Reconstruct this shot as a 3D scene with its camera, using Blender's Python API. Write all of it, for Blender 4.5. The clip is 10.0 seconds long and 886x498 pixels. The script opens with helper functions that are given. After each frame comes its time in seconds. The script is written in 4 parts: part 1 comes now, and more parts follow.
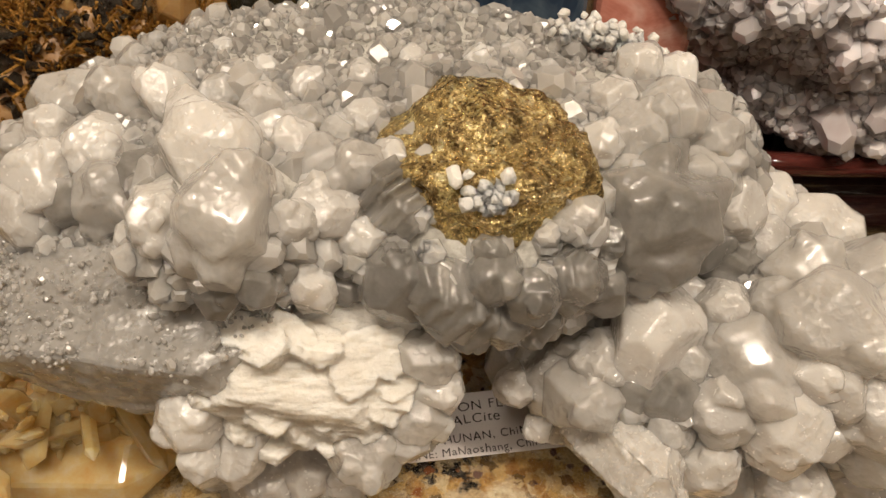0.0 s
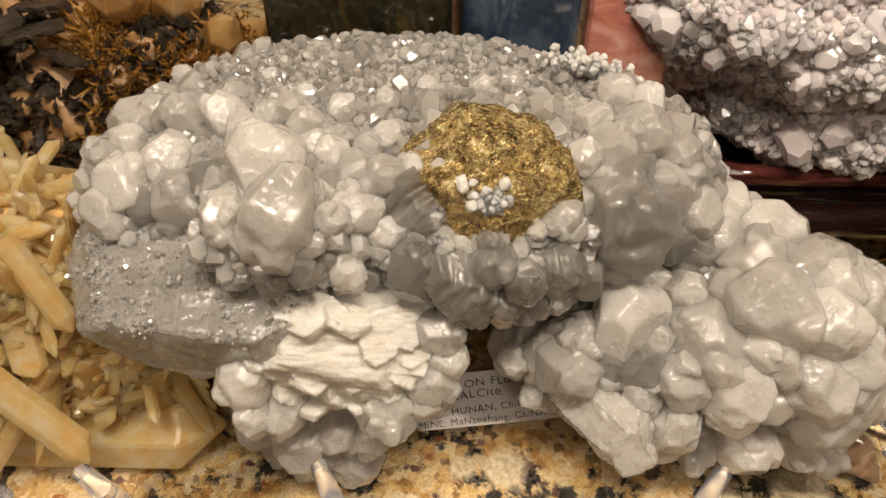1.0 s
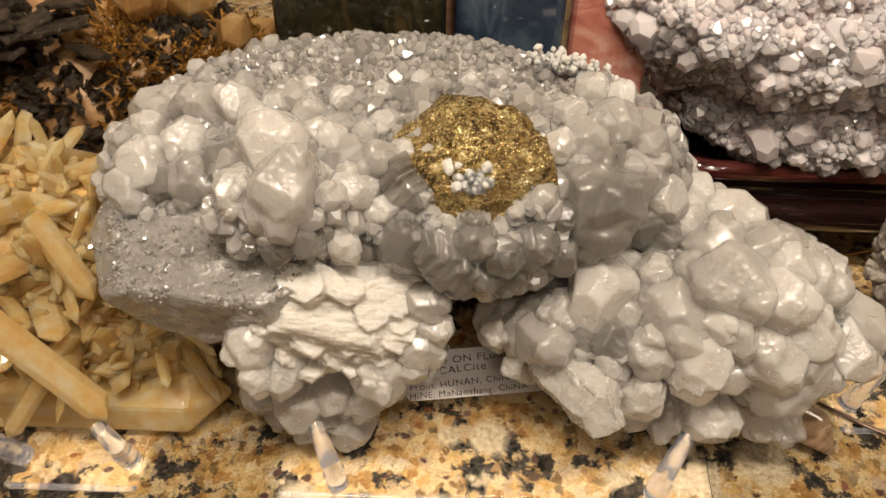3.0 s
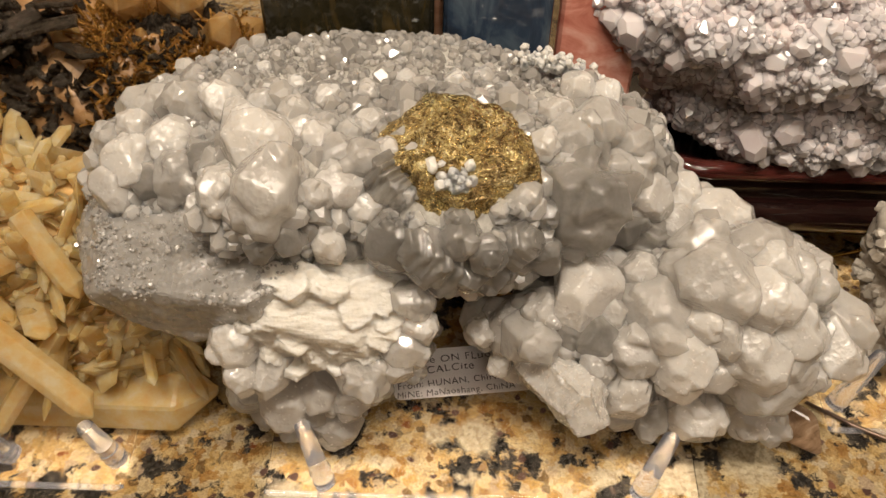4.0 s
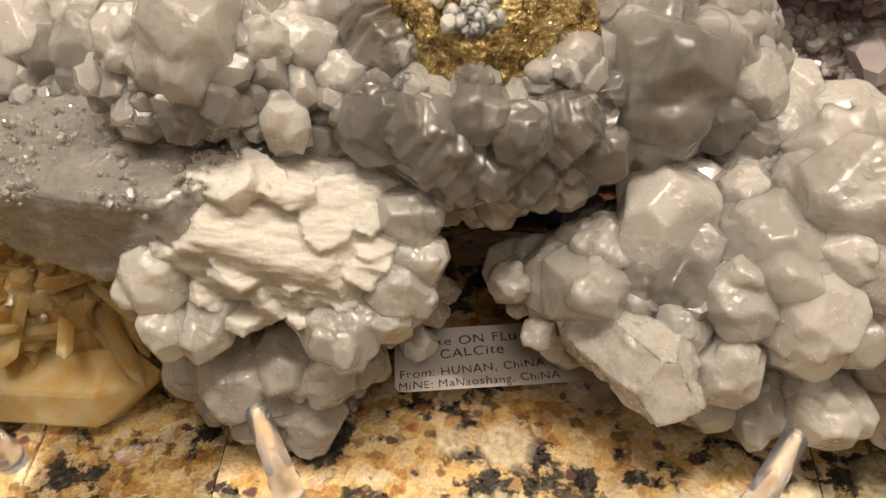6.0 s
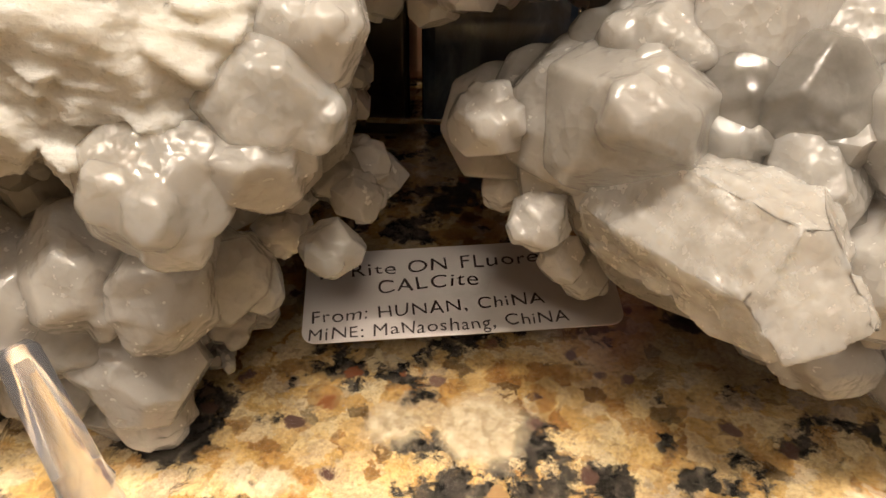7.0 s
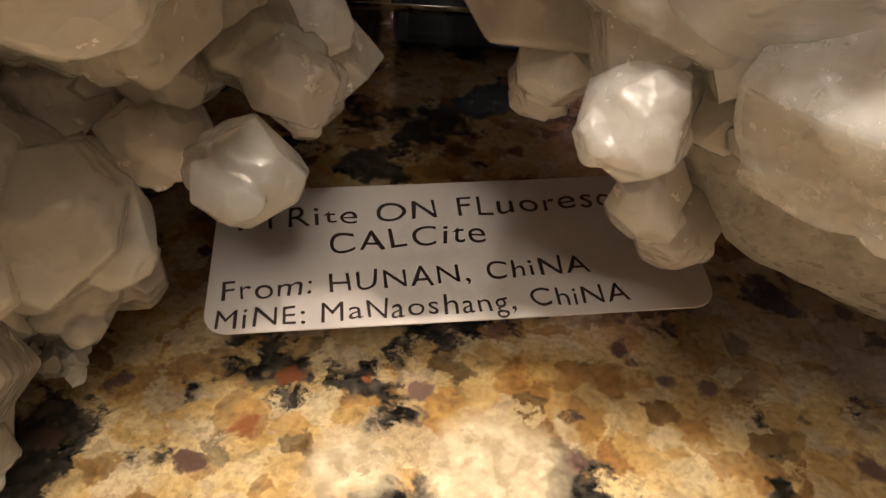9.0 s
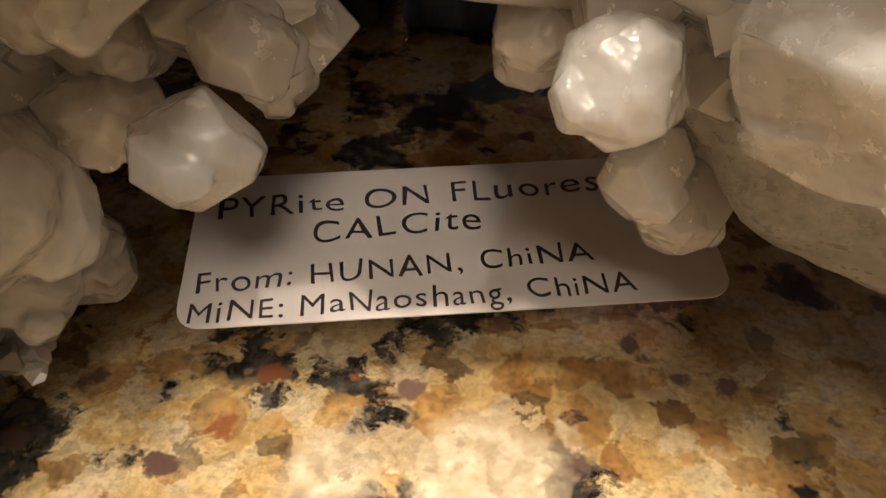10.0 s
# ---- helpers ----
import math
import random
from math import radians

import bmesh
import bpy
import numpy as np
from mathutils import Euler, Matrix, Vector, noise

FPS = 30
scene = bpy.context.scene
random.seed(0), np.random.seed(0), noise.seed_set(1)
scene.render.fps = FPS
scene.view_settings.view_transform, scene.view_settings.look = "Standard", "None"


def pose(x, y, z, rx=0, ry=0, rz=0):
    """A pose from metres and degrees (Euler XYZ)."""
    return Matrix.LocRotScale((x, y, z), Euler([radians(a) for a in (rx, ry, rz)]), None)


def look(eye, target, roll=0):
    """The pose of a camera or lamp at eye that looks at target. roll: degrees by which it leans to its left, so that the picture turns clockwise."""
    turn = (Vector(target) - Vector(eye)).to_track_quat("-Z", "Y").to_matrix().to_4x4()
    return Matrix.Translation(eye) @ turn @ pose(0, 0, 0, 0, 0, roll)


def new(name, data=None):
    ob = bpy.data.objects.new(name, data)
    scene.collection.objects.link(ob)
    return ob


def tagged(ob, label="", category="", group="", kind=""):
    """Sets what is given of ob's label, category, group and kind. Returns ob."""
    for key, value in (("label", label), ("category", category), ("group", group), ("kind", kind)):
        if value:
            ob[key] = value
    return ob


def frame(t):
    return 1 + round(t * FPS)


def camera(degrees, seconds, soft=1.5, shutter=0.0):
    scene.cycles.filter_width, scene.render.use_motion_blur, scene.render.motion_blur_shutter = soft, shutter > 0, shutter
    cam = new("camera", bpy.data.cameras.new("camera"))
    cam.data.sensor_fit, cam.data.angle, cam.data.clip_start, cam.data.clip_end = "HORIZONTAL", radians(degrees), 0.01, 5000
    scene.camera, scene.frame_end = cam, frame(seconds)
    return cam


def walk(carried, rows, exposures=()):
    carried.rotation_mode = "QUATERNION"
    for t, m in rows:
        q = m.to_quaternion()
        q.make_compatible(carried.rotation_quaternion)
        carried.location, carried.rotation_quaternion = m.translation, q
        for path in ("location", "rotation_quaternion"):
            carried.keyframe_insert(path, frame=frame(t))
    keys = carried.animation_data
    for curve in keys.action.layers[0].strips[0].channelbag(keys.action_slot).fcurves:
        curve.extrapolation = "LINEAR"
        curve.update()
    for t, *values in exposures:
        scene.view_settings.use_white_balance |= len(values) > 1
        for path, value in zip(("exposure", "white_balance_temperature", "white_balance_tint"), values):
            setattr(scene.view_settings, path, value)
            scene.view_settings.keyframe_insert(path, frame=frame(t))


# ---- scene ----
import itertools

cam = camera(61.0, 10.0)
PATH = [
    (0, (0.0416, 0.0483, 0.2830), (0.0553, 1.5081, -1.0840), 1.0),
    (0.5, (0.0405, 0.0251, 0.3030), (0.0298, 1.4963, -1.0520), 0.3),
    (1, (0.0407, 0.0088, 0.3130), (0.0337, 1.4834, -1.0380), 0.7),
    (1.5, (0.0406, -0.0033, 0.3180), (0.0280, 1.4743, -1.0310), 1.0),
    (2, (0.0448, -0.0142, 0.3210), (0.0187, 1.4678, -1.0220), 0.8),
    (2.5, (0.0460, -0.0185, 0.3240), (0.0199, 1.4686, -1.0130), 0.9),
    (3, (0.0468, -0.0197, 0.3240), (0.0327, 1.4664, -1.0150), 1.4),
    (4.5, (0.0547, -0.0211, 0.3230), (0.0388, 1.4724, -1.0070), 1.5),
    (5, (0.0545, -0.0221, 0.3240), (0.0382, 1.4745, -1.0020), 1.6),
    (5.2, (0.0544, -0.0230, 0.3240), (0.0444, 1.4754, -1.0000), 1.7),
    (6.3, (0.0624, 0.0456, 0.1750), (-0.0828, 1.6868, -0.9590), -0.9),
    (6.5, (0.0601, 0.0612, 0.1560), (-0.0607, 1.7143, -0.9640), -0.1),
    (7, (0.0651, 0.0837, 0.1290), (0.0019, 1.7236, -1.0140), 0.9),
    (7.5, (0.0645, 0.0919, 0.1240), (0.0439, 1.7142, -1.0460), 2.0),
    (8, (0.0659, 0.0998, 0.1190), (0.0275, 1.6907, -1.0930), 1.5),
    (8.5, (0.0628, 0.0994, 0.1170), (0.0605, 1.6818, -1.1050), 2.7),
    (9, (0.0578, 0.1348, 0.0890), (0.1228, 1.7124, -1.1380), 4.5),
    (9.5, (0.0577, 0.1399, 0.0820), (0.1084, 1.7231, -1.1400), 4.4),
    (10, (0.0649, 0.1406, 0.0830), (0.0274, 1.7130, -1.1520), 1.7),
]
walk(cam, [(t, look(eye, target, roll)) for t, eye, target, roll in PATH],
     [(0.0, -0.08), (5.2, -0.08), (6.3, 0.0), (7.0, 0.32), (7.5, 0.45), (8.5, 0.5), (9.0, 0.55), (10.0, 0.58)])

# light: warm lamps of a small ceiling fixture above the counter, dim warm room
world = bpy.data.worlds.new("room_air")
world.use_nodes = True
scene.world = world
world.node_tree.nodes["Background"].inputs[0].default_value = (1.0, 0.82, 0.62, 1)
world.node_tree.nodes["Background"].inputs[1].default_value = 0.12


def spot_lamp(name, x, y, z, watts, size):
    data = bpy.data.lights.new(name, "AREA")
    data.shape, data.size, data.energy, data.color = "DISK", size, watts, (1.0, 0.86, 0.695)
    ob = new(name, data)
    ob.matrix_world = look((x, y, z), (x * 0.4 + 0.04, 0.24, 0.05))
    return ob


for lx, ly in ((-0.30, 0.0), (-0.12, -0.09), (0.07, -0.06), (0.26, -0.09), (0.46, 0.01)):
    spot_lamp("ceiling_lamp", lx, ly, 1.05, 3.25, 0.035)


# added fill, no known source: a wide soft lamp that lifts the front shadows
room = bpy.data.lights.new("fill_lamp", "AREA")
room.shape, room.size, room.energy, room.color = "DISK", 0.5, 8.5, (1.0, 0.86, 0.70)
new("fill_lamp", room).matrix_world = look((0.2, -1.1, 1.60), (0.05, -0.2, 0.0))


# ---- materials ----
def mat(name):
    m = bpy.data.materials.new(name)
    m.use_nodes = True
    nt = m.node_tree
    return m, nt, nt.nodes["Principled BSDF"]


def node(nt, kind, **vals):
    n = nt.nodes.new(kind)
    for k, v in vals.items():
        n.inputs[k.replace("_", " ")].default_value = v
    return n


def ramp(nt, fac, stops):
    n = nt.nodes.new("ShaderNodeValToRGB")
    e = n.color_ramp.elements
    while len(e) < len(stops):
        e.new(0.5)
    for el, (p, c) in zip(e, stops):
        el.position, el.color = p, (*c, 1)
    nt.links.new(fac, n.inputs[0])
    return n.outputs[0]


def coords(nt, scale=(1, 1, 1)):
    geo = nt.nodes.new("ShaderNodeNewGeometry")
    mp = nt.nodes.new("ShaderNodeMapping")
    mp.inputs["Scale"].default_value = scale
    nt.links.new(geo.outputs["Position"], mp.inputs[0])
    return mp.outputs[0]


def mix(nt, fac, a, b, kind="MIX"):
    n = nt.nodes.new("ShaderNodeMix")
    n.data_type, n.blend_type = "RGBA", kind
    for s, v in ((n.inputs[0], fac), (n.inputs[6], a), (n.inputs[7], b)):
        if hasattr(v, "is_output"):
            nt.links.new(v, s)
        else:
            s.default_value = v if isinstance(v, float) else (*v, 1)
    return n.outputs[2]


def noise_tex(nt, vec, scale, detail=4.0, rough=0.6, distort=0.0):
    n = node(nt, "ShaderNodeTexNoise", Scale=scale, Detail=detail, Roughness=rough, Distortion=distort)
    nt.links.new(vec, n.inputs["Vector"])
    return n.outputs[0]


def voronoi(nt, vec, scale, feature="F1"):
    n = node(nt, "ShaderNodeTexVoronoi", Scale=scale)
    n.feature = feature
    nt.links.new(vec, n.inputs["Vector"])
    return n


def bump(nt, bsdf, height, strength, dist=0.001):
    n = node(nt, "ShaderNodeBump", Strength=strength, Distance=dist)
    nt.links.new(height, n.inputs["Height"])
    nt.links.new(n.outputs[0], bsdf.inputs["Normal"])
    return n


def mineral(name, stops, rough, sss, radius, transmission=0.0, grain=220.0, bump_s=0.25, coat=0.0, ior=1.6, per_piece=0.35, sparkle=0.0, clearness=0.0, glow=0.0, gloss=0.5):
    """A translucent mineral: cloudy colour, fine growth relief, a little change from piece to piece."""
    m, nt, b = mat(name)
    v = coords(nt)
    cloud = noise_tex(nt, v, grain * 0.3, 5.0, 0.65)
    col = ramp(nt, cloud, stops)
    info = nt.nodes.new("ShaderNodeObjectInfo")
    geo = nt.nodes.new("ShaderNodeNewGeometry")
    add = nt.nodes.new("ShaderNodeMath")
    add.operation = "ADD"
    nt.links.new(info.outputs["Random"], add.inputs[0])
    nt.links.new(geo.outputs["Random Per Island"], add.inputs[1])
    fr = nt.nodes.new("ShaderNodeMath")
    fr.operation = "FRACT"
    nt.links.new(add.outputs[0], fr.inputs[0])
    tone = ramp(nt, fr.outputs[0], [(0.0, (1 - per_piece,) * 3), (1.0, (1.0, 1.0, 1.0))])
    col = mix(nt, 1.0, col, tone, "MULTIPLY")
    nt.links.new(col, b.inputs["Base Color"])
    b.inputs["Roughness"].default_value = rough
    b.inputs["IOR"].default_value = ior
    b.inputs["Subsurface Weight"].default_value = sss
    b.inputs["Subsurface Radius"].default_value = (1.0, 0.95, 0.88)
    b.inputs["Subsurface Scale"].default_value = radius
    b.inputs["Transmission Weight"].default_value = transmission
    b.inputs["Coat Weight"].default_value = coat
    b.inputs["Coat Roughness"].default_value = 0.06
    rr = ramp(nt, noise_tex(nt, v, grain * 1.5, 3.0), [(0.35, (rough * 0.5,) * 3), (0.68, (min(1, rough * 2.2),) * 3)])
    nt.links.new(rr, b.inputs["Roughness"])
    fine = bump(nt, b, noise_tex(nt, v, grain * 3.0, 6.0, 0.7, 0.6), bump_s, 0.0008)
    if sparkle:
        cells = voronoi(nt, v, 420.0)
        patch = ramp(nt, noise_tex(nt, v, 110.0, 3.0), [(0.46, (0.08, 0.08, 0.08)), (0.56, (1, 1, 1))])
        steps = node(nt, "ShaderNodeBump", Strength=sparkle, Distance=0.0006)
        nt.links.new(mix(nt, 1.0, cells.outputs["Distance"], patch, "MULTIPLY"), steps.inputs["Height"])
        nt.links.new(fine.outputs[0], steps.inputs["Normal"])
        nt.links.new(steps.outputs[0], b.inputs["Normal"])
    b.inputs["Alpha"].default_value = 1.0 - clearness
    b.inputs["Specular IOR Level"].default_value = gloss
    if glow:
        thru = nt.nodes.new("ShaderNodeBsdfTranslucent")
        nt.links.new(col, thru.inputs["Color"])
        both = node(nt, "ShaderNodeMixShader", Fac=glow)
        nt.links.new(b.outputs[0], both.inputs[1])
        nt.links.new(thru.outputs[0], both.inputs[2])
        nt.links.new(both.outputs[0], nt.nodes["Material Output"].inputs["Surface"])
    return m


CALCITE = mineral("milky_calcite", [(0.30, (0.75, 0.71, 0.66)), (0.5, (0.84, 0.80, 0.75)), (0.7, (0.92, 0.885, 0.84))], 0.13, 1.0, 0.007, 0.30, 300, 0.10, 0.4, 1.5, 0.28, 0.9, 0.14, 0.0, 0.6)
CLEAR_CALCITE = mineral("clearer_calcite", [(0.30, (0.76, 0.72, 0.67)), (0.5, (0.87, 0.83, 0.78)), (0.7, (0.96, 0.925, 0.88))], 0.10, 1.0, 0.006, 0.50, 240, 0.12, 0.5, 1.5, 0.25, 0.9, 0.22, 0.0, 0.7)
BEAD_CALCITE = mineral("small_milky_calcite", [(0.30, (0.66, 0.63, 0.585)), (0.5, (0.79, 0.755, 0.71)), (0.7, (0.90, 0.87, 0.83))], 0.12, 1.0, 0.004, 0.32, 300, 0.08, 0.5, 1.55, 0.4, 0.4, 0.14, 0.0, 0.7)
GREY_CALCITE = mineral("grey_calcite", [(0.32, (0.42, 0.40, 0.37)), (0.5, (0.55, 0.525, 0.49)), (0.7, (0.70, 0.67, 0.63))], 0.10, 0.8, 0.004, 0.68, 300, 0.08, 0.5, 1.5, 0.3, 0.5, 0.18, 0.0, 0.7)
DRUSE = mineral("sparkling_druse", [(0.3, (0.52, 0.49, 0.455)), (0.6, (0.70, 0.665, 0.62)), (0.85, (0.90, 0.87, 0.83))], 0.10, 0.8, 0.003, 0.35, 120, 0.05, 0.7, 1.55, 0.45, 0.0, 0.15, 0.0, 0.8)
FROSTED = mineral("frosted_grey_calcite", [(0.32, (0.46, 0.44, 0.415)), (0.5, (0.60, 0.575, 0.54)), (0.7, (0.74, 0.71, 0.67))], 0.16, 0.9, 0.005, 0.5, 200, 0.12, 0.5, 1.5, 0.1, 0.5, 0.16, 0.0, 0.7)
PALE_CALCITE = mineral("pale_beige_calcite", [(0.32, (0.72, 0.68, 0.63)), (0.48, (0.80, 0.76, 0.71)), (0.66, (0.88, 0.85, 0.80))], 0.16, 1.0, 0.007, 0.35, 300, 0.12, 0.5, 1.5, 0.1, 0.5, 0.12, 0.0, 0.7)
MATRIX = mineral("grey_green_matrix", [(0.3, (0.24, 0.23, 0.20)), (0.6, (0.48, 0.46, 0.42)), (0.85, (0.66, 0.63, 0.58))], 0.3, 0.0, 0.002, 0.0, 320, 0.8, 0.2, 1.55, 0.0, 0.5)
BLADED = mineral("cream_bladed_calcite", [(0.25, (0.74, 0.69, 0.61)), (0.5, (0.84, 0.80, 0.73)), (0.8, (0.91, 0.88, 0.83))], 0.25, 1.0, 0.005, 0.0, 260, 0.9, 0.1, 1.5, 0.12, 0.5, 0.05, 0.0)
PEACH = mineral("golden_quartz", [(0.3, (0.92, 0.60, 0.22)), (0.5, (0.96, 0.75, 0.38)), (0.68, (0.98, 0.88, 0.62))], 0.06, 1.0, 0.006, 0.35, 320, 0.04, 0.7, 1.5, 0.3, 0.0, 0.2, 0.2, 0.8)
nt_b = BLADED.node_tree
fibres = node(nt_b, "ShaderNodeBump", Strength=0.6, Distance=0.002)
nt_b.links.new(noise_tex(nt_b, coords(nt_b, (0.35, 1.6, 2.2)), 150.0, 6.0, 0.7, 0.8), fibres.inputs["Height"])
last = nt_b.nodes["Principled BSDF"].inputs["Normal"].links[0].from_socket
nt_b.links.new(last, fibres.inputs["Normal"])
nt_b.links.new(fibres.outputs[0], nt_b.nodes["Principled BSDF"].inputs["Normal"])
PEACH_BODY = mineral("stained_golden_quartz", [(0.25, (0.50, 0.24, 0.06)), (0.5, (0.76, 0.50, 0.20)), (0.8, (0.88, 0.70, 0.42))], 0.3, 0.2, 0.004, 0.0, 160, 0.5)
SMOKY = mineral("amber_smoky_quartz", [(0.3, (0.58, 0.31, 0.09)), (0.55, (0.78, 0.50, 0.20)), (0.8, (0.87, 0.66, 0.38))], 0.06, 0.4, 0.003, 0.45, 240, 0.06, 0.5, 1.5, 0.25, 0.0, 0.22, 0.1, 0.8)
BROWN_BASE = mineral("brown_quartz", [(0.3, (0.14, 0.07, 0.03)), (0.5, (0.40, 0.22, 0.09)), (0.75, (0.68, 0.44, 0.22))], 0.3, 0.0, 0.004, 0.0, 160, 0.6)
LAVENDER = mineral("lavender_druse", [(0.3, (0.84, 0.73, 0.74)), (0.55, (0.92, 0.85, 0.85)), (0.8, (0.97, 0.94, 0.935))], 0.10, 0.8, 0.004, 0.12, 140, 0.06, 0.7, 1.5, 0.25, 0.0, 0.10, 0.0, 0.8)
LAVENDER_BODY = mineral("brown_lavender_matrix", [(0.3, (0.60, 0.50, 0.48)), (0.55, (0.78, 0.69, 0.68)), (0.8, (0.90, 0.84, 0.83))], 0.3, 0.6, 0.004, 0.0, 200, 0.6, 0.2, 1.5, 0.0, 0.4)


def metal_rock(name, stops, rough, metallic, grain, relief=0.0022):
    m, nt, b = mat(name)
    v = coords(nt)
    nt.links.new(ramp(nt, noise_tex(nt, v, grain * 0.35, 6.0, 0.7), stops), b.inputs["Base Color"])
    b.inputs["Metallic"].default_value = metallic
    nt.links.new(ramp(nt, noise_tex(nt, v, grain, 4.0), [(0.3, (rough * 0.6,) * 3), (0.75, (rough * 1.5,) * 3)]), b.inputs["Roughness"])
    crinkle = bump(nt, b, noise_tex(nt, v, grain * 2.2, 8.0, 0.75, 1.5), 0.8, relief)
    ridges = node(nt, "ShaderNodeBump", Strength=0.8, Distance=relief * 1.2)
    nt.links.new(voronoi(nt, v, grain * 0.9).outputs["Distance"], ridges.inputs["Height"])
    nt.links.new(crinkle.outputs[0], ridges.inputs["Normal"])
    nt.links.new(ridges.outputs[0], b.inputs["Normal"])
    return m


PYRITE = metal_rock("brassy_pyrite", [(0.32, (0.15, 0.105, 0.045)), (0.43, (0.42, 0.31, 0.14)), (0.53, (0.80, 0.62, 0.28)), (0.68, (1.0, 0.90, 0.60))], 0.23, 1.0, 700, 0.0018)
HEMATITE = metal_rock("black_hematite", [(0.3, (0.025, 0.02, 0.016)), (0.6, (0.09, 0.07, 0.05)), (0.85, (0.34, 0.25, 0.15))], 0.18, 0.5, 260)
RUTILE = metal_rock("golden_rutile", [(0.3, (0.20, 0.08, 0.015)), (0.6, (0.50, 0.26, 0.05)), (0.85, (0.78, 0.52, 0.18))], 0.3, 0.6, 300)


def granite():
    m, nt, b = mat("gold_granite")
    v = coords(nt)
    warp = nt.nodes.new("ShaderNodeVectorMath")
    warp.operation = "MULTIPLY_ADD"
    wn = node(nt, "ShaderNodeTexNoise", Scale=160.0, Detail=6.0, Roughness=0.7)
    nt.links.new(v, wn.inputs["Vector"])
    nt.links.new(wn.outputs[1], warp.inputs[0])
    warp.inputs[1].default_value = (0.009, 0.009, 0.009)
    nt.links.new(v, warp.inputs[2])
    w = warp.outputs[0]
    region = ramp(nt, noise_tex(nt, w, 55.0, 8.0, 0.72), [(0.34, (0.16, 0.08, 0.03)), (0.43, (0.38, 0.22, 0.075)), (0.50, (0.55, 0.39, 0.17)), (0.57, (0.64, 0.52, 0.30)), (0.68, (0.68, 0.61, 0.46))])
    crystals = voronoi(nt, w, 200.0)
    pieces = ramp(nt, crystals.outputs["Color"], [(0.12, (0.05, 0.035, 0.025)), (0.24, (0.34, 0.17, 0.05)), (0.40, (0.52, 0.35, 0.13)), (0.56, (0.60, 0.46, 0.24)), (0.72, (0.66, 0.57, 0.38)), (0.9, (0.46, 0.40, 0.33))])
    base = mix(nt, 0.6, region, pieces)
    grains = voronoi(nt, w, 520.0)
    base = mix(nt, 0.55, base, ramp(nt, grains.outputs["Color"], [(0.0, (0.4, 0.34, 0.28)), (0.4, (0.95, 0.92, 0.88)), (1.0, (1.3, 1.25, 1.15))]), "MULTIPLY")
    base = mix(nt, 0.5, base, ramp(nt, noise_tex(nt, v, 800.0, 5.0, 0.75), [(0.36, (0.3, 0.26, 0.22)), (0.52, (1.0, 1.0, 1.0)), (0.7, (1.35, 1.35, 1.3))]), "MULTIPLY")
    dark = ramp(nt, noise_tex(nt, w, 40.0, 7.0, 0.66), [(0.53, (0, 0, 0)), (0.56, (1, 1, 1))])
    base = mix(nt, dark, base, ramp(nt, noise_tex(nt, w, 330.0, 5.0), [(0.35, (0.012, 0.011, 0.010)), (0.55, (0.05, 0.045, 0.04)), (0.75, (0.20, 0.17, 0.13))]))
    cells = voronoi(nt, w, 85.0)
    garnet = ramp(nt, cells.outputs["Distance"], [(0.15, (1, 1, 1)), (0.21, (0, 0, 0))])
    base = mix(nt, garnet, base, ramp(nt, cells.outputs["Color"], [(0.3, (0.10, 0.055, 0.045)), (0.55, (0.20, 0.125, 0.105)), (0.62, (0.25, 0.075, 0.025)), (0.68, (0.40, 0.25, 0.10)), (0.8, (0.14, 0.10, 0.08))]))
    cream = ramp(nt, noise_tex(nt, w, 30.0, 4.0, 0.5), [(0.62, (0, 0, 0)), (0.65, (1, 1, 1))])
    for cx, cy, cr in CREAM_SPOTS:
        ds = nt.nodes.new("ShaderNodeVectorMath")
        ds.operation = "DISTANCE"
        nt.links.new(w, ds.inputs[0])
        ds.inputs[1].default_value = (cx + 0.0045, cy + 0.0045, 0.0045)
        cream = mix(nt, 1.0, cream, ramp(nt, ds.outputs["Value"], [(cr * 0.97, (1, 1, 1)), (cr * 1.0, (0, 0, 0))]), "LIGHTEN")
    base = mix(nt, cream, base, mix(nt, 0.8, ramp(nt, noise_tex(nt, v, 420.0, 5.0), [(0.3, (0.40, 0.33, 0.21)), (0.7, (0.66, 0.60, 0.46))]), ramp(nt, grains.outputs["Color"], [(0.0, (0.55, 0.48, 0.38)), (0.4, (0.98, 0.95, 0.90)), (1.0, (1.2, 1.18, 1.1))]), "MULTIPLY"))
    base = mix(nt, 1.0, base, (0.68, 0.665, 0.65), "MULTIPLY")
    nt.links.new(base, b.inputs["Base Color"])
    nt.links.new(ramp(nt, noise_tex(nt, v, 500.0, 3.0), [(0.3, (0.06,) * 3), (0.8, (0.2,) * 3)]), b.inputs["Roughness"])
    bump(nt, b, noise_tex(nt, v, 700.0, 3.0), 0.05, 0.0004)
    return m


# pale feldspar spots of the granite: place and radius
CREAM_SPOTS = ((0.0505, 0.199, 0.0075), (0.0700, 0.1985, 0.0085), (0.205, 0.19, 0.012), (-0.02, 0.16, 0.010))
GRANITE = granite()


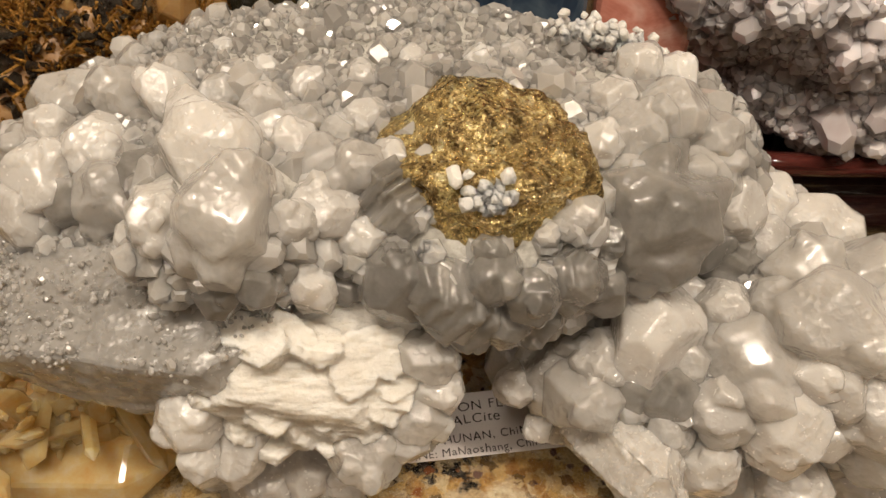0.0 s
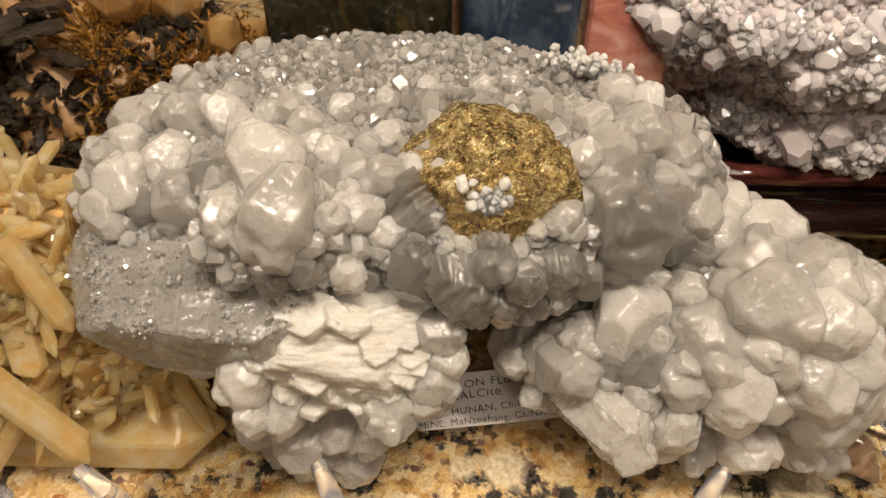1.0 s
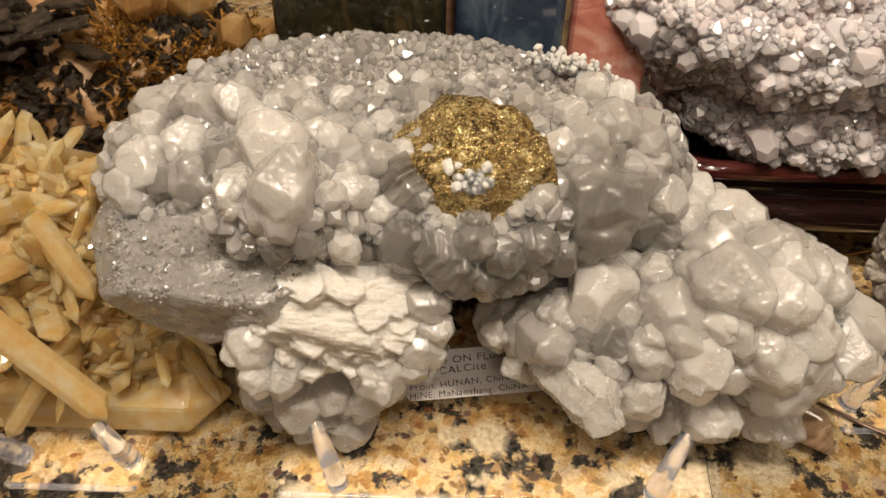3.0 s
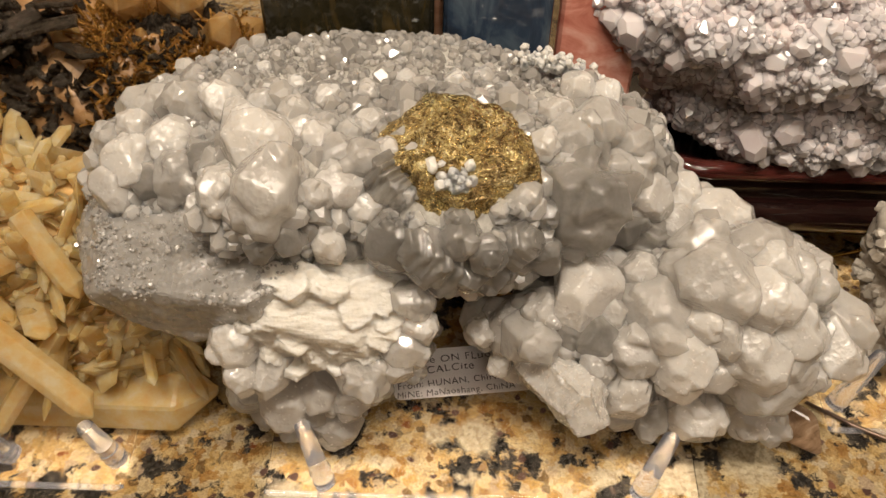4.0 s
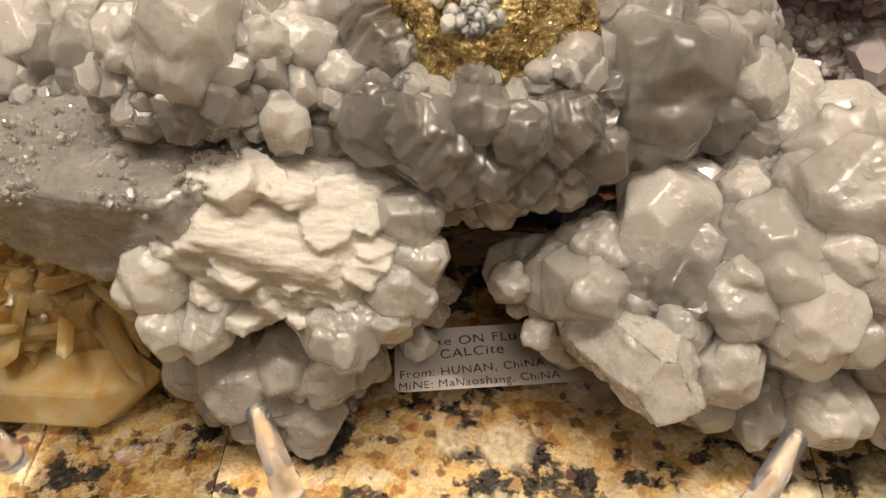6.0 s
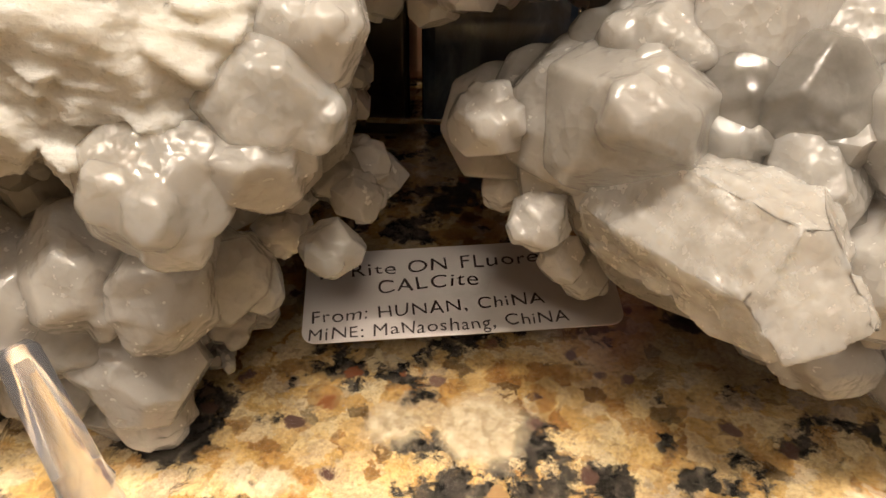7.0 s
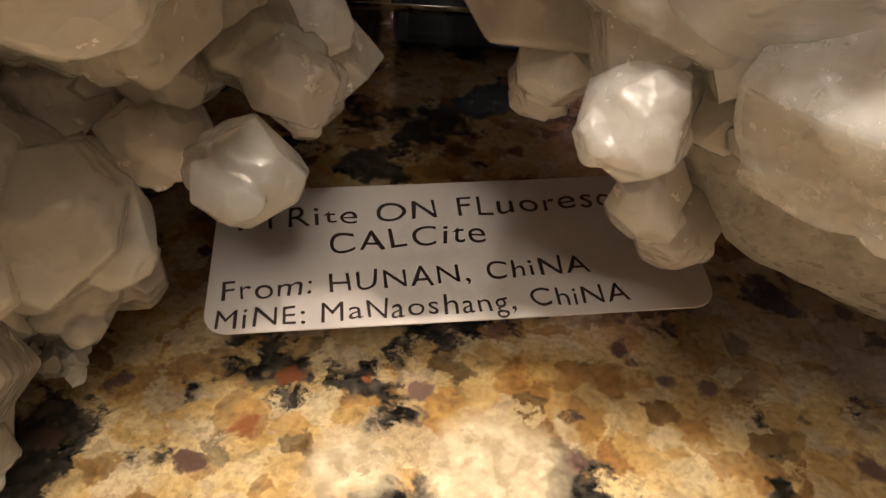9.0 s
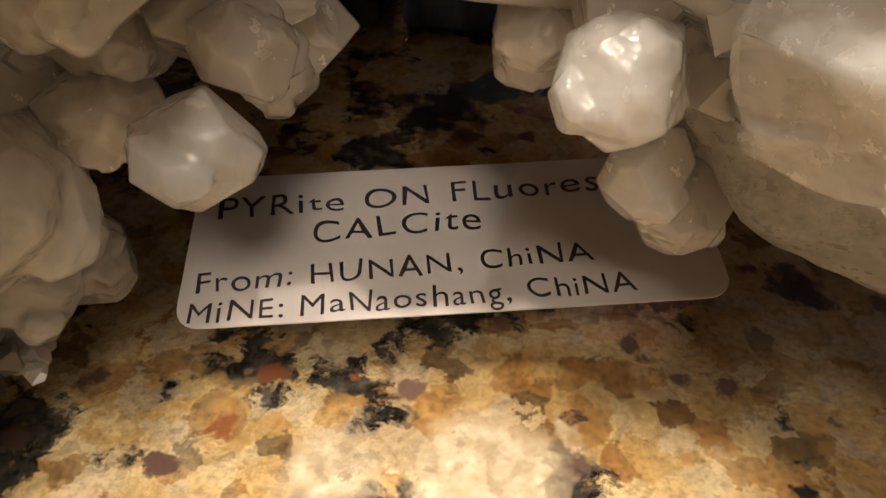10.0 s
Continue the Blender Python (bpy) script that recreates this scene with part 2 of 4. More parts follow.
def plain(name, col, rough, metallic=0.0, var=0.15, grain=60.0, bump_s=0.05, coat=0.0):
    m, nt, b = mat(name)
    v = coords(nt)
    lo = tuple(c * (1 - var) for c in col)
    hi = tuple(min(1.0, c * (1 + var)) for c in col)
    nt.links.new(ramp(nt, noise_tex(nt, v, grain, 5.0), [(0.3, lo), (0.7, hi)]), b.inputs["Base Color"])
    b.inputs["Roughness"].default_value, b.inputs["Metallic"].default_value = rough, metallic
    b.inputs["Coat Weight"].default_value = coat
    b.inputs["Coat Roughness"].default_value = 0.06
    bump(nt, b, noise_tex(nt, v, grain * 6, 4.0), bump_s, 0.0005)
    return m


def clear(name, tint=(0.97, 0.96, 0.97), rough=0.02, ior=1.49):
    m, nt, b = mat(name)
    b.inputs["Base Color"].default_value = (*tint, 1)
    b.inputs["Transmission Weight"].default_value = 0.93
    b.inputs["IOR"].default_value = ior
    v = coords(nt)
    nt.links.new(ramp(nt, noise_tex(nt, v, 180.0, 4.0), [(0.4, (rough,) * 3), (0.8, (rough * 5,) * 3)]), b.inputs["Roughness"])
    return m


def banded(name, stops, scale, stretch, rough=0.1):
    m, nt, b = mat(name)
    v = coords(nt, stretch)
    nt.links.new(ramp(nt, noise_tex(nt, v, scale, 6.0, 0.6, 1.2), stops), b.inputs["Base Color"])
    b.inputs["Roughness"].default_value = rough
    b.inputs["Coat Weight"].default_value = 0.4
    b.inputs["Coat Roughness"].default_value = 0.05
    return m


ACRYLIC = clear("clear_acrylic", tint=(0.90, 0.92, 1.0), ior=1.49)
SHEET = clear("clear_acrylic_sheet", ior=1.25)
SHEET.node_tree.nodes["Principled BSDF"].inputs["Transmission Weight"].default_value = 1.0
PAPER = plain("white_label_paper", (0.70, 0.65, 0.62), 0.5, 0, 0.03, 90.0, 0.1)
INK = plain("dark_brown_ink", (0.035, 0.02, 0.018), 0.5, 0, 0.3, 300.0)
ROSEWOOD = banded("lacquered_rosewood", [(0.3, (0.02, 0.005, 0.004)), (0.55, (0.065, 0.015, 0.012)), (0.8, (0.12, 0.03, 0.022))], 30.0, (1, 6, 8), 0.07)
BLACK_LACQUER = banded("black_lacquer_wood", [(0.3, (0.004, 0.002, 0.002)), (0.7, (0.018, 0.006, 0.005))], 30.0, (1, 6, 8), 0.06)
DARK_STONE = banded("dark_olive_stone", [(0.35, (0.006, 0.006, 0.004)), (0.55, (0.022, 0.018, 0.008)), (0.68, (0.085, 0.055, 0.018)), (0.82, (0.16, 0.12, 0.05))], 36.0, (1.3, 1.3, 0.35), 0.1)
BLUE_STONE = banded("blue_grey_stone", [(0.3, (0.010, 0.013, 0.022)), (0.5, (0.028, 0.045, 0.075)), (0.66, (0.08, 0.11, 0.14)), (0.85, (0.26, 0.28, 0.28))], 42.0, (1, 1, 0.6), 0.1)
PINK_STONE = banded("pink_salmon_stone", [(0.3, (0.30, 0.06, 0.035)), (0.5, (0.58, 0.24, 0.18)), (0.7, (0.78, 0.50, 0.42)), (0.88, (0.85, 0.70, 0.62))], 34.0, (0.6, 0.6, 1.2), 0.18)
SALMON = banded("salmon_tan_stone", [(0.3, (0.42, 0.20, 0.11)), (0.7, (0.70, 0.42, 0.28))], 40.0, (1, 1, 1), 0.2)
BACK_ROCK = mineral("white_brown_rock", [(0.3, (0.16, 0.11, 0.06)), (0.5, (0.52, 0.47, 0.40)), (0.8, (0.78, 0.74, 0.68))], 0.35, 0.2, 0.003, 0.0, 140, 0.6)
CABOCHON = banded("polished_pink_brown_agate", [(0.3, (0.10, 0.06, 0.03)), (0.5, (0.28, 0.18, 0.11)), (0.75, (0.50, 0.39, 0.28))], 60.0, (1, 2, 1), 0.05)
BRONZE = plain("dark_bronze_metal", (0.16, 0.11, 0.08), 0.35, 0.7)
GOLD_WIRE = plain("gold_wire_metal", (0.62, 0.42, 0.12), 0.25, 1.0)
WALL = plain("beige_wall_paint", (0.55, 0.46, 0.36), 0.7)
CEIL = plain("white_ceiling_paint", (0.75, 0.72, 0.68), 0.8)
CABINET = plain("brown_floor_wood", (0.22, 0.13, 0.07), 0.4)


# ---- mesh helpers ----
def to_mesh(name, bm, smooth=False):
    me = bpy.data.meshes.new(name)
    bm.to_mesh(me)
    bm.free()
    if smooth:
        me.polygons.foreach_set("use_smooth", [True] * len(me.polygons))
    return me


def part(name, data, material, parent=None, label="", m=None, smooth=False, kind=""):
    """One mesh object under a thing; its pose m is in the world."""
    me = to_mesh(name, data, smooth) if isinstance(data, bmesh.types.BMesh) else data
    if material and not me.materials:
        me.materials.append(material)
    ob = new(name, me)
    if m is not None:
        ob.matrix_basis = m
    if parent is not None:
        ob.parent = parent
        ob.matrix_parent_inverse = parent_inverse(parent)
    return tagged(ob, label, kind=kind)


def parent_inverse(parent):
    return parent.matrix_basis.inverted()


def thing(name, x, y, z, label, category, group=""):
    ob = new(name)
    ob.empty_display_size = 0.02
    ob.matrix_basis = pose(x, y, z)
    return tagged(ob, label, category, group)


def box(x0, x1, y0, y1, z0, z1, bevel=0.0, seg=2):
    bm = bmesh.new()
    bmesh.ops.create_cube(bm, size=1.0, matrix=Matrix.Translation(((x0 + x1) / 2, (y0 + y1) / 2, (z0 + z1) / 2)) @ Matrix.Diagonal((x1 - x0, y1 - y0, z1 - z0, 1)))
    if bevel:
        bmesh.ops.bevel(bm, geom=bm.edges[:], offset=bevel, segments=seg, profile=0.5, affect="EDGES")
    return bm


def ball(sub):
    bm = bmesh.new()
    bmesh.ops.create_icosphere(bm, subdivisions=sub, radius=1.0)
    bm.verts.ensure_lookup_table()
    v = np.array([p.co[:] for p in bm.verts])
    f = [[p.index for p in q.verts] for q in bm.faces]
    bm.free()
    return v / np.linalg.norm(v, axis=1)[:, None], f


BALLS = {s: ball(s) for s in (1, 2, 3, 4, 5)}


def raw_mesh(name, verts, faces, smooth=True):
    me = bpy.data.meshes.new(name)
    me.from_pydata([tuple(p) for p in verts], [], faces)
    me.update()
    if smooth:
        me.polygons.foreach_set("use_smooth", [True] * len(me.polygons))
    return me


def facet_ball(planes, sub=3, sharp=18.0, rough=0.0, freq=3.0, seed=0):
    """A convex crystal from face normals with their distances; sharp sets how tight the edges are; rough adds growth steps."""
    d, f = BALLS[sub]
    acc = np.zeros(len(d))
    for n, h in planes:
        n = np.array(n, float)
        n /= np.linalg.norm(n)
        acc += np.maximum(d @ n / h, 0) ** sharp
    v = d * (acc ** (-1 / sharp))[:, None]
    if rough:
        off = Vector((seed * 3.7, seed * 1.3, seed * 5.1))
        k = np.array([noise.fractal(Vector(p) * freq + off, 0.7, 2.1, 4) for p in v])
        v = v + d * (k * rough)[:, None]
    return v, f


def calcite_planes(rng, tall=1.0):
    out = []
    a0 = rng.uniform(0, 1.05)
    for i in range(6):
        a = a0 + i * math.pi / 3
        out.append(((math.cos(a), math.sin(a), rng.uniform(-0.12, 0.2)), rng.uniform(0.82, 1.08)))
    for i in range(3):
        a = a0 + 0.5 + i * 2 * math.pi / 3
        out.append(((math.cos(a), math.sin(a), 1.25), tall * rng.uniform(0.92, 1.1)))
        out.append(((math.cos(a + 1), math.sin(a + 1), -1.1), tall * rng.uniform(0.9, 1.1)))
        out.append(((math.cos(a + 1), math.sin(a + 1), rng.uniform(0.5, 0.9)), rng.uniform(0.95, 1.08)))
    out.append(((rng.uniform(-0.3, 0.3), rng.uniform(-0.3, 0.3), 1), tall * rng.uniform(0.85, 1.0)))
    return out


def toward(normal, spin):
    return Vector(normal).to_track_quat("Z", "Y").to_matrix().to_4x4() @ Matrix.Rotation(spin, 4, "Z")


def corners(planes):
    """The corners of the convex solid that face normals and distances bound."""
    ns = np.array([n for n, h in planes], float)
    hs = np.array([h for n, h in planes], float)
    ns /= np.linalg.norm(ns, axis=1)[:, None]
    pts = []
    for a, b, c in itertools.combinations(range(len(hs)), 3):
        k = np.array((ns[a], ns[b], ns[c]))
        if abs(np.linalg.det(k)) > 0.02:
            p = np.linalg.solve(k, np.array((hs[a], hs[b], hs[c])))
            if (ns @ p <= hs + hs.max() * 1e-4).all():
                pts.append(p)
    return pts


def convex(planes):
    bm = bmesh.new()
    for p in corners(planes):
        bm.verts.new(p)
    bmesh.ops.remove_doubles(bm, verts=bm.verts[:], dist=max(h for n, h in planes) * 0.004)
    hull = bmesh.ops.convex_hull(bm, input=bm.verts[:])
    bmesh.ops.delete(bm, geom=[q for q in hull["geom_interior"] if isinstance(q, bmesh.types.BMVert)], context="VERTS")
    bmesh.ops.dissolve_limit(bm, angle_limit=0.02, verts=bm.verts[:], edges=bm.edges[:])
    return bm


def solid(name, planes, bevel, cuts=0, rough=0.0):
    """A convex crystal with worn edges; cuts and rough give it an uneven growth skin."""
    bm = convex(planes)
    bmesh.ops.bevel(bm, geom=bm.edges[:], offset=bevel, segments=2, profile=0.6, affect="EDGES", clamp_overlap=True)
    if cuts:
        for _ in range(cuts):
            bmesh.ops.triangulate(bm, faces=bm.faces[:])
            size = max(q.calc_length() for q in bm.edges)
            bmesh.ops.subdivide_edges(bm, edges=[q for q in bm.edges if q.calc_length() > size * 0.3], cuts=1, use_grid_fill=True)
        bm.normal_update()
        for q in bm.verts:
            k = q.co * 110
            step = noise.cell(Vector((k.x * 0.8, k.y * 0.8, k.z * 2.4)) + Vector((0.5, 0.5, 0.5)) * noise.noise(k))
            q.co += q.normal * rough * (0.8 * noise.fractal(k, 0.7, 2.1, 4) + 0.5 * (step - 0.5))
    return to_mesh(name, bm, bool(cuts))


def add_solid(verts, faces, planes, bevel, m):
    """Adds a bevelled convex crystal, placed by m, to a growing mesh."""
    bm = convex(planes)
    bmesh.ops.bevel(bm, geom=bm.edges[:], offset=bevel, segments=2, profile=0.55, affect="EDGES", clamp_overlap=True)
    bm.verts.index_update()
    base = len(verts)
    verts += [m @ q.co for q in bm.verts]
    faces += [[q.index + base for q in p.verts] for p in bm.faces]
    bm.free()


def fused(name, verts, faces, voxel, soften=2):
    """Overlapping solids joined into one skin with softened edges."""
    tmp = bpy.data.objects.new(name, raw_mesh(name, verts, faces))
    scene.collection.objects.link(tmp)
    fuse = tmp.modifiers.new("fuse", "REMESH")
    fuse.mode, fuse.voxel_size, fuse.use_smooth_shade = "VOXEL", voxel, True
    if soften:
        ease = tmp.modifiers.new("ease", "SMOOTH")
        ease.factor, ease.iterations = 0.5, soften
    me = bpy.data.meshes.new_from_object(tmp.evaluated_get(bpy.context.evaluated_depsgraph_get()))
    bpy.data.objects.remove(tmp)
    me.name = name
    return me


def grown_crystal(seed):
    """A blocky calcite crystal with smaller ones grown onto it at nearly the same tilt."""
    prng = random.Random(seed)
    verts, faces = [], []
    add_solid(verts, faces, calcite_planes(prng, prng.uniform(0.85, 1.1)), 0.07, Matrix.Identity(4))
    for k in range(prng.choice((2, 3, 4))):
        way = Vector((prng.gauss(0, 1), prng.gauss(0, 1), prng.gauss(0.2, 0.7))).normalized()
        s = prng.uniform(0.30, 0.62)
        m = Matrix.Translation(way * (1.12 - s * 0.75)) @ toward((prng.gauss(0, 0.25), prng.gauss(0, 0.25), 1), prng.uniform(0, 6)) @ Matrix.Diagonal((s, s, s * prng.uniform(0.8, 1.2), 1))
        add_solid(verts, faces, calcite_planes(prng, prng.uniform(0.8, 1.1)), 0.06, m)
    return fused("calcite_crystal", verts, faces, 0.055)


def stepped_crystal(seed):
    """A crystal of many thin growth layers, each a little out of line with the next."""
    prng = random.Random(seed)
    verts, faces = [], []
    layers = 13
    for k in range(layers):
        z = -0.9 + 1.8 * k / (layers - 1)
        r = (1 - 0.62 * max(0.0, z) ** 1.6) * prng.uniform(0.92, 1.05)
        a0 = 0.15 * math.sin(k * 1.7)
        planes = [((math.cos(a0 + i * math.pi / 3), math.sin(a0 + i * math.pi / 3), 0.25), r * prng.uniform(0.86, 1.0)) for i in range(6)]
        planes += [((prng.gauss(0, 0.05), prng.gauss(0, 0.05), 1), 0.10), ((0, 0, -1), 0.10)]
        add_solid(verts, faces, planes, 0.03, Matrix.Translation((prng.gauss(0, 0.03), prng.gauss(0, 0.03), z)))
    return fused("stepped_crystal", verts, faces, 0.045)


CALCITE_SHAPES = [grown_crystal(40 + i * 11) for i in range(14)]
GREY_SHAPES = [me.copy() for me in CALCITE_SHAPES[:7]]
STEPPED_SHAPES = [stepped_crystal(5 + i) for i in range(3)]
for k, me in enumerate(CALCITE_SHAPES):
    me.materials.append(CLEAR_CALCITE if k % 2 == 1 else CALCITE)
for me in GREY_SHAPES + STEPPED_SHAPES:
    me.materials.append(GREY_CALCITE)


def lump(ellipsoids, sub, rough, freq, seed, name, voxel=0.0025):
    """Overlapping uneven boulders joined in one mesh."""
    verts, faces = [], []
    d, f = BALLS[sub]
    for k, (c, r) in enumerate(ellipsoids):
        off = Vector((seed + k * 2.3, seed * 1.7, k * 4.1))
        bumps = np.array([noise.fractal(Vector(p) * freq + off, 0.8, 2.1, 4) for p in d])
        base = len(verts)
        verts += list((d * (1 + rough * bumps)[:, None]) * np.array(r) + np.array(c))
        faces += [[i + base for i in q] for q in f]
    tmp = bpy.data.objects.new(name, raw_mesh(name, verts, faces))
    scene.collection.objects.link(tmp)
    fuse = tmp.modifiers.new("fuse", "REMESH")
    fuse.mode, fuse.voxel_size, fuse.use_smooth_shade = "VOXEL", voxel, True
    me = bpy.data.meshes.new_from_object(tmp.evaluated_get(bpy.context.evaluated_depsgraph_get()))
    bpy.data.objects.remove(tmp)
    me.name = name
    return me


def scatter(ellipsoids, count, rng, keep=lambda p, n: True):
    """Places on the outside of the boulders, with their normals."""
    area = [r[0] * r[1] + r[1] * r[2] + r[0] * r[2] for c, r in ellipsoids]
    out = []
    for tries in range(count * 12):
        if len(out) >= count:
            break
        k = rng.choices(range(len(ellipsoids)), area)[0]
        c, r = (np.array(q) for q in ellipsoids[k])
        d = np.array([rng.gauss(0, 1) for _ in range(3)])
        d /= np.linalg.norm(d)
        p = c + d * r
        n = d / r
        n /= np.linalg.norm(n)
        if any(j != k and (((p - np.array(q[0])) / np.array(q[1])) ** 2).sum() < 0.93 for j, q in enumerate(ellipsoids)):
            continue
        if keep(p, n):
            out.append((p, n))
    return out


def on_mesh(me, count, rng, keep=lambda p, n: True, jitter=0.0008):
    """Places on a fused boulder, with their normals."""
    co = np.empty(len(me.vertices) * 3)
    no = np.empty(len(me.vertices) * 3)
    me.vertices.foreach_get("co", co)
    me.vertices.foreach_get("normal", no)
    pairs = list(zip(co.reshape(-1, 3), no.reshape(-1, 3)))
    rng.shuffle(pairs)
    pairs = [q for q in pairs if keep(*q)]
    while pairs and len(pairs) < count:
        pairs = pairs + [(p + np.array([rng.gauss(0, 0.001) for _ in range(3)]), n) for p, n in pairs]
    return [(p + np.array([rng.gauss(0, jitter) for _ in range(3)]), n) for p, n in pairs[:count]]


def prism_points(sides, radius, length, tip, rng, squash=1.0):
    """A prism with a pointed end: rings along z, then the apex."""
    pts = []
    for z, s in ((-0.25 * length, 1.0), (length - tip, 0.94)):
        for i in range(sides):
            a = 2 * math.pi * i / sides
            pts.append((math.cos(a) * radius * s, math.sin(a) * radius * s * squash, z + (rng.uniform(-0.15, 0.15) * tip if z > 0 else 0)))
    ax, ay = rng.uniform(-0.3, 0.3) * radius, rng.uniform(-0.3, 0.3) * radius * squash
    pts.append((ax, ay, length))
    faces = [[i, (i + 1) % sides, sides + (i + 1) % sides, sides + i] for i in range(sides)]
    faces += [[sides + i, sides + (i + 1) % sides, 2 * sides] for i in range(sides)]
    faces.append(list(range(sides))[::-1])
    return np.array(pts), faces


def druse_mesh(name, places, size, rng, length=1.3, lean=0.45, sides=6, squash=(0.8, 1.0)):
    """Many small pointed crystals on a surface, in one mesh."""
    verts, faces = [], []
    for p, n in places:
        s = size(p, n) * rng.uniform(0.6, 1.35)
        way = Vector(n) + Vector((rng.gauss(0, lean), rng.gauss(0, lean), rng.gauss(0, lean)))
        m = np.array(toward(way, rng.uniform(0, 6.28)).to_3x3())
        pts, fs = prism_points(sides, s, s * length * rng.uniform(0.7, 1.3), s * rng.uniform(0.4, 0.8), rng, rng.uniform(*squash))
        base = len(verts)
        verts += list(pts @ m.T + np.array(p))
        faces += [[i + base for i in q] for q in fs]
    return raw_mesh(name, verts, faces, False)


def block_mesh(name, places, size, prng, sink=0.2):
    """Many small angular crystals on a surface, in one mesh."""
    kinds = []
    for i in range(8):
        bm = convex(calcite_planes(random.Random(300 + i), 0.9 + 0.05 * i))
        bm.verts.index_update()
        kinds.append((np.array([q.co[:] for q in bm.verts]), [[q.index for q in p.verts] for p in bm.faces]))
        bm.free()
    verts, faces = [], []
    for p, n in places:
        s = size(p, n) * prng.uniform(0.55, 1.4)
        way = Vector(n) + Vector((prng.gauss(0, 0.5), prng.gauss(0, 0.5), prng.gauss(0, 0.5)))
        m = np.array(toward(way, prng.uniform(0, 6.28)).to_3x3()) * np.array([prng.uniform(0.8, 1.1), prng.uniform(0.8, 1.1), prng.uniform(0.8, 1.3)])
        base = len(verts)
        pts, fs = prng.choice(kinds)
        verts += list((pts @ m.T) * s + np.array(p) - np.array(n) * s * sink)
        faces += [[i + base for i in q] for q in fs]
    return raw_mesh(name, verts, faces, False)


def tube(points, radius, sides=12, closed_tip=True):
    """A bar along a line of points with a radius at each."""
    bm = bmesh.new()
    rings = []
    pts = [Vector(p) for p in points]
    for i, p in enumerate(pts):
        way = (pts[min(i + 1, len(pts) - 1)] - pts[max(i - 1, 0)]).normalized()
        m = way.to_track_quat("Z", "Y").to_matrix()
        rings.append([bm.verts.new(p + m @ Vector((math.cos(6.28318 * k / sides), math.sin(6.28318 * k / sides), 0)) * radius[i]) for k in range(sides)])
    for a, b in zip(rings, rings[1:]):
        for k in range(sides):
            bm.faces.new((a[k], a[(k + 1) % sides], b[(k + 1) % sides], b[k]))
    bm.faces.new(rings[0][::-1])
    bm.faces.new(rings[-1])
    return bm


# ---- the setting ----
counter = part("countertop", box(-1.1, 1.2, -0.12, 0.80, -0.035, 0.0, 0.006, 3), GRANITE)
tagged(counter, "polished gold and black speckled granite countertop", "countertop", kind="structure")
wall_b = part("wall_north", box(-1.5, 1.6, 0.80, 0.92, -0.95, 1.65), WALL)
tagged(wall_b, "plain beige painted wall behind the counter", "wall", kind="structure")
for nm, bx in (("wall_west", (-1.62, -1.5, -2.4, 0.92)), ("wall_east", (1.6, 1.72, -2.4, 0.92)), ("wall_south", (-1.62, 1.72, -2.52, -2.4))):
    tagged(part(nm, box(*bx, -0.95, 1.65), WALL), "plain beige painted room wall", "wall", kind="structure")
tagged(part("ceiling", box(-1.62, 1.72, -2.52, 0.92, 1.65, 1.75), CEIL), "plain white painted ceiling", "ceiling", kind="structure")
tagged(part("floor", box(-1.62, 1.72, -2.52, 0.92, -1.05, -0.95), CABINET), "brown wooden floor", "floor", kind="structure")
base_cab = part("base_cabinet", box(-1.1, 1.2, -0.08, 0.80, -0.95, -0.0355, 0.004), CABINET)
tagged(base_cab, "brown wooden base cabinet carrying the granite", "cabinet", kind="structure")

# ---- the calcite specimen with pyrite ----
# crystals: place and half width in millimetres
SHOULDER = [(-22, 220, 158, 12.8), (-13, 197, 153, 14.1), (-79, 231, 138, 11.9), (-84, 226, 131, 10.5), (-58, 226, 136, 11.1), (-91, 244, 138, 7.8), (-100, 257, 135, 6.0), (-82, 265, 143, 11.2), (-62, 239, 145, 9.3), (-59, 257, 152, 9.1), (-42, 250, 155, 8.8), (-81, 250, 144, 8.2), (-34, 242, 154, 8.5), (0, 230, 154, 8.1), (-8, 234, 155, 6.8), (9, 211, 145, 9.1), (2, 201, 149, 6.7), (14, 212, 139, 9.2), (19, 222, 150, 9.7), (8, 224, 152, 7.5), (-7, 207, 157, 6.3), (30, 222, 152, 6.6), (-33, 199, 151, 7.7), (20, 207, 139, 6.9)]
CREST = [(3, 236, 158, 6.4), (-11, 244, 159, 6.5), (12, 232, 156, 6.3), (-26, 251, 159, 6.2), (20, 238, 159, 5.9), (1, 251, 162, 5.2), (17, 254, 163, 5.2), (-13, 259, 162, 4.8), (-43, 266, 157, 6.1), (-69, 291, 145, 7.2), (-79, 288, 141, 6.7), (-62, 300, 149, 5.1), (-31, 278, 159, 4.1), (33, 263, 164, 4.8), (-91, 297, 134, 6.4), (54, 266, 163, 4.8), (75, 263, 159, 5.3), (89, 257, 155, 5.8), (66, 274, 161, 4.5), (-46, 300, 155, 3.9), (-7, 290, 161, 3.7)]
BACK = [(103, 244, 148, 10.9), (115, 251, 152, 10.2), (127, 247, 146, 8.8), (96, 255, 154, 7.2), (107, 267, 158, 8.0), (118, 265, 156, 7.0), (130, 240, 136, 8.8), (138, 240, 123, 10.6), (119, 232, 122, 5.4), (151, 242, 105, 12.2), (155, 255, 114, 11.3), (102, 233, 142, 10.3), (122, 237, 136, 10.2), (91, 239, 150, 7.0), (122, 241, 87, 9.6), (125, 225, 95, 7.6), (110, 233, 88, 5.7), (82, 213, 142, 7.0), (89, 223, 141, 6.3), (167, 250, 109, 8.1)]
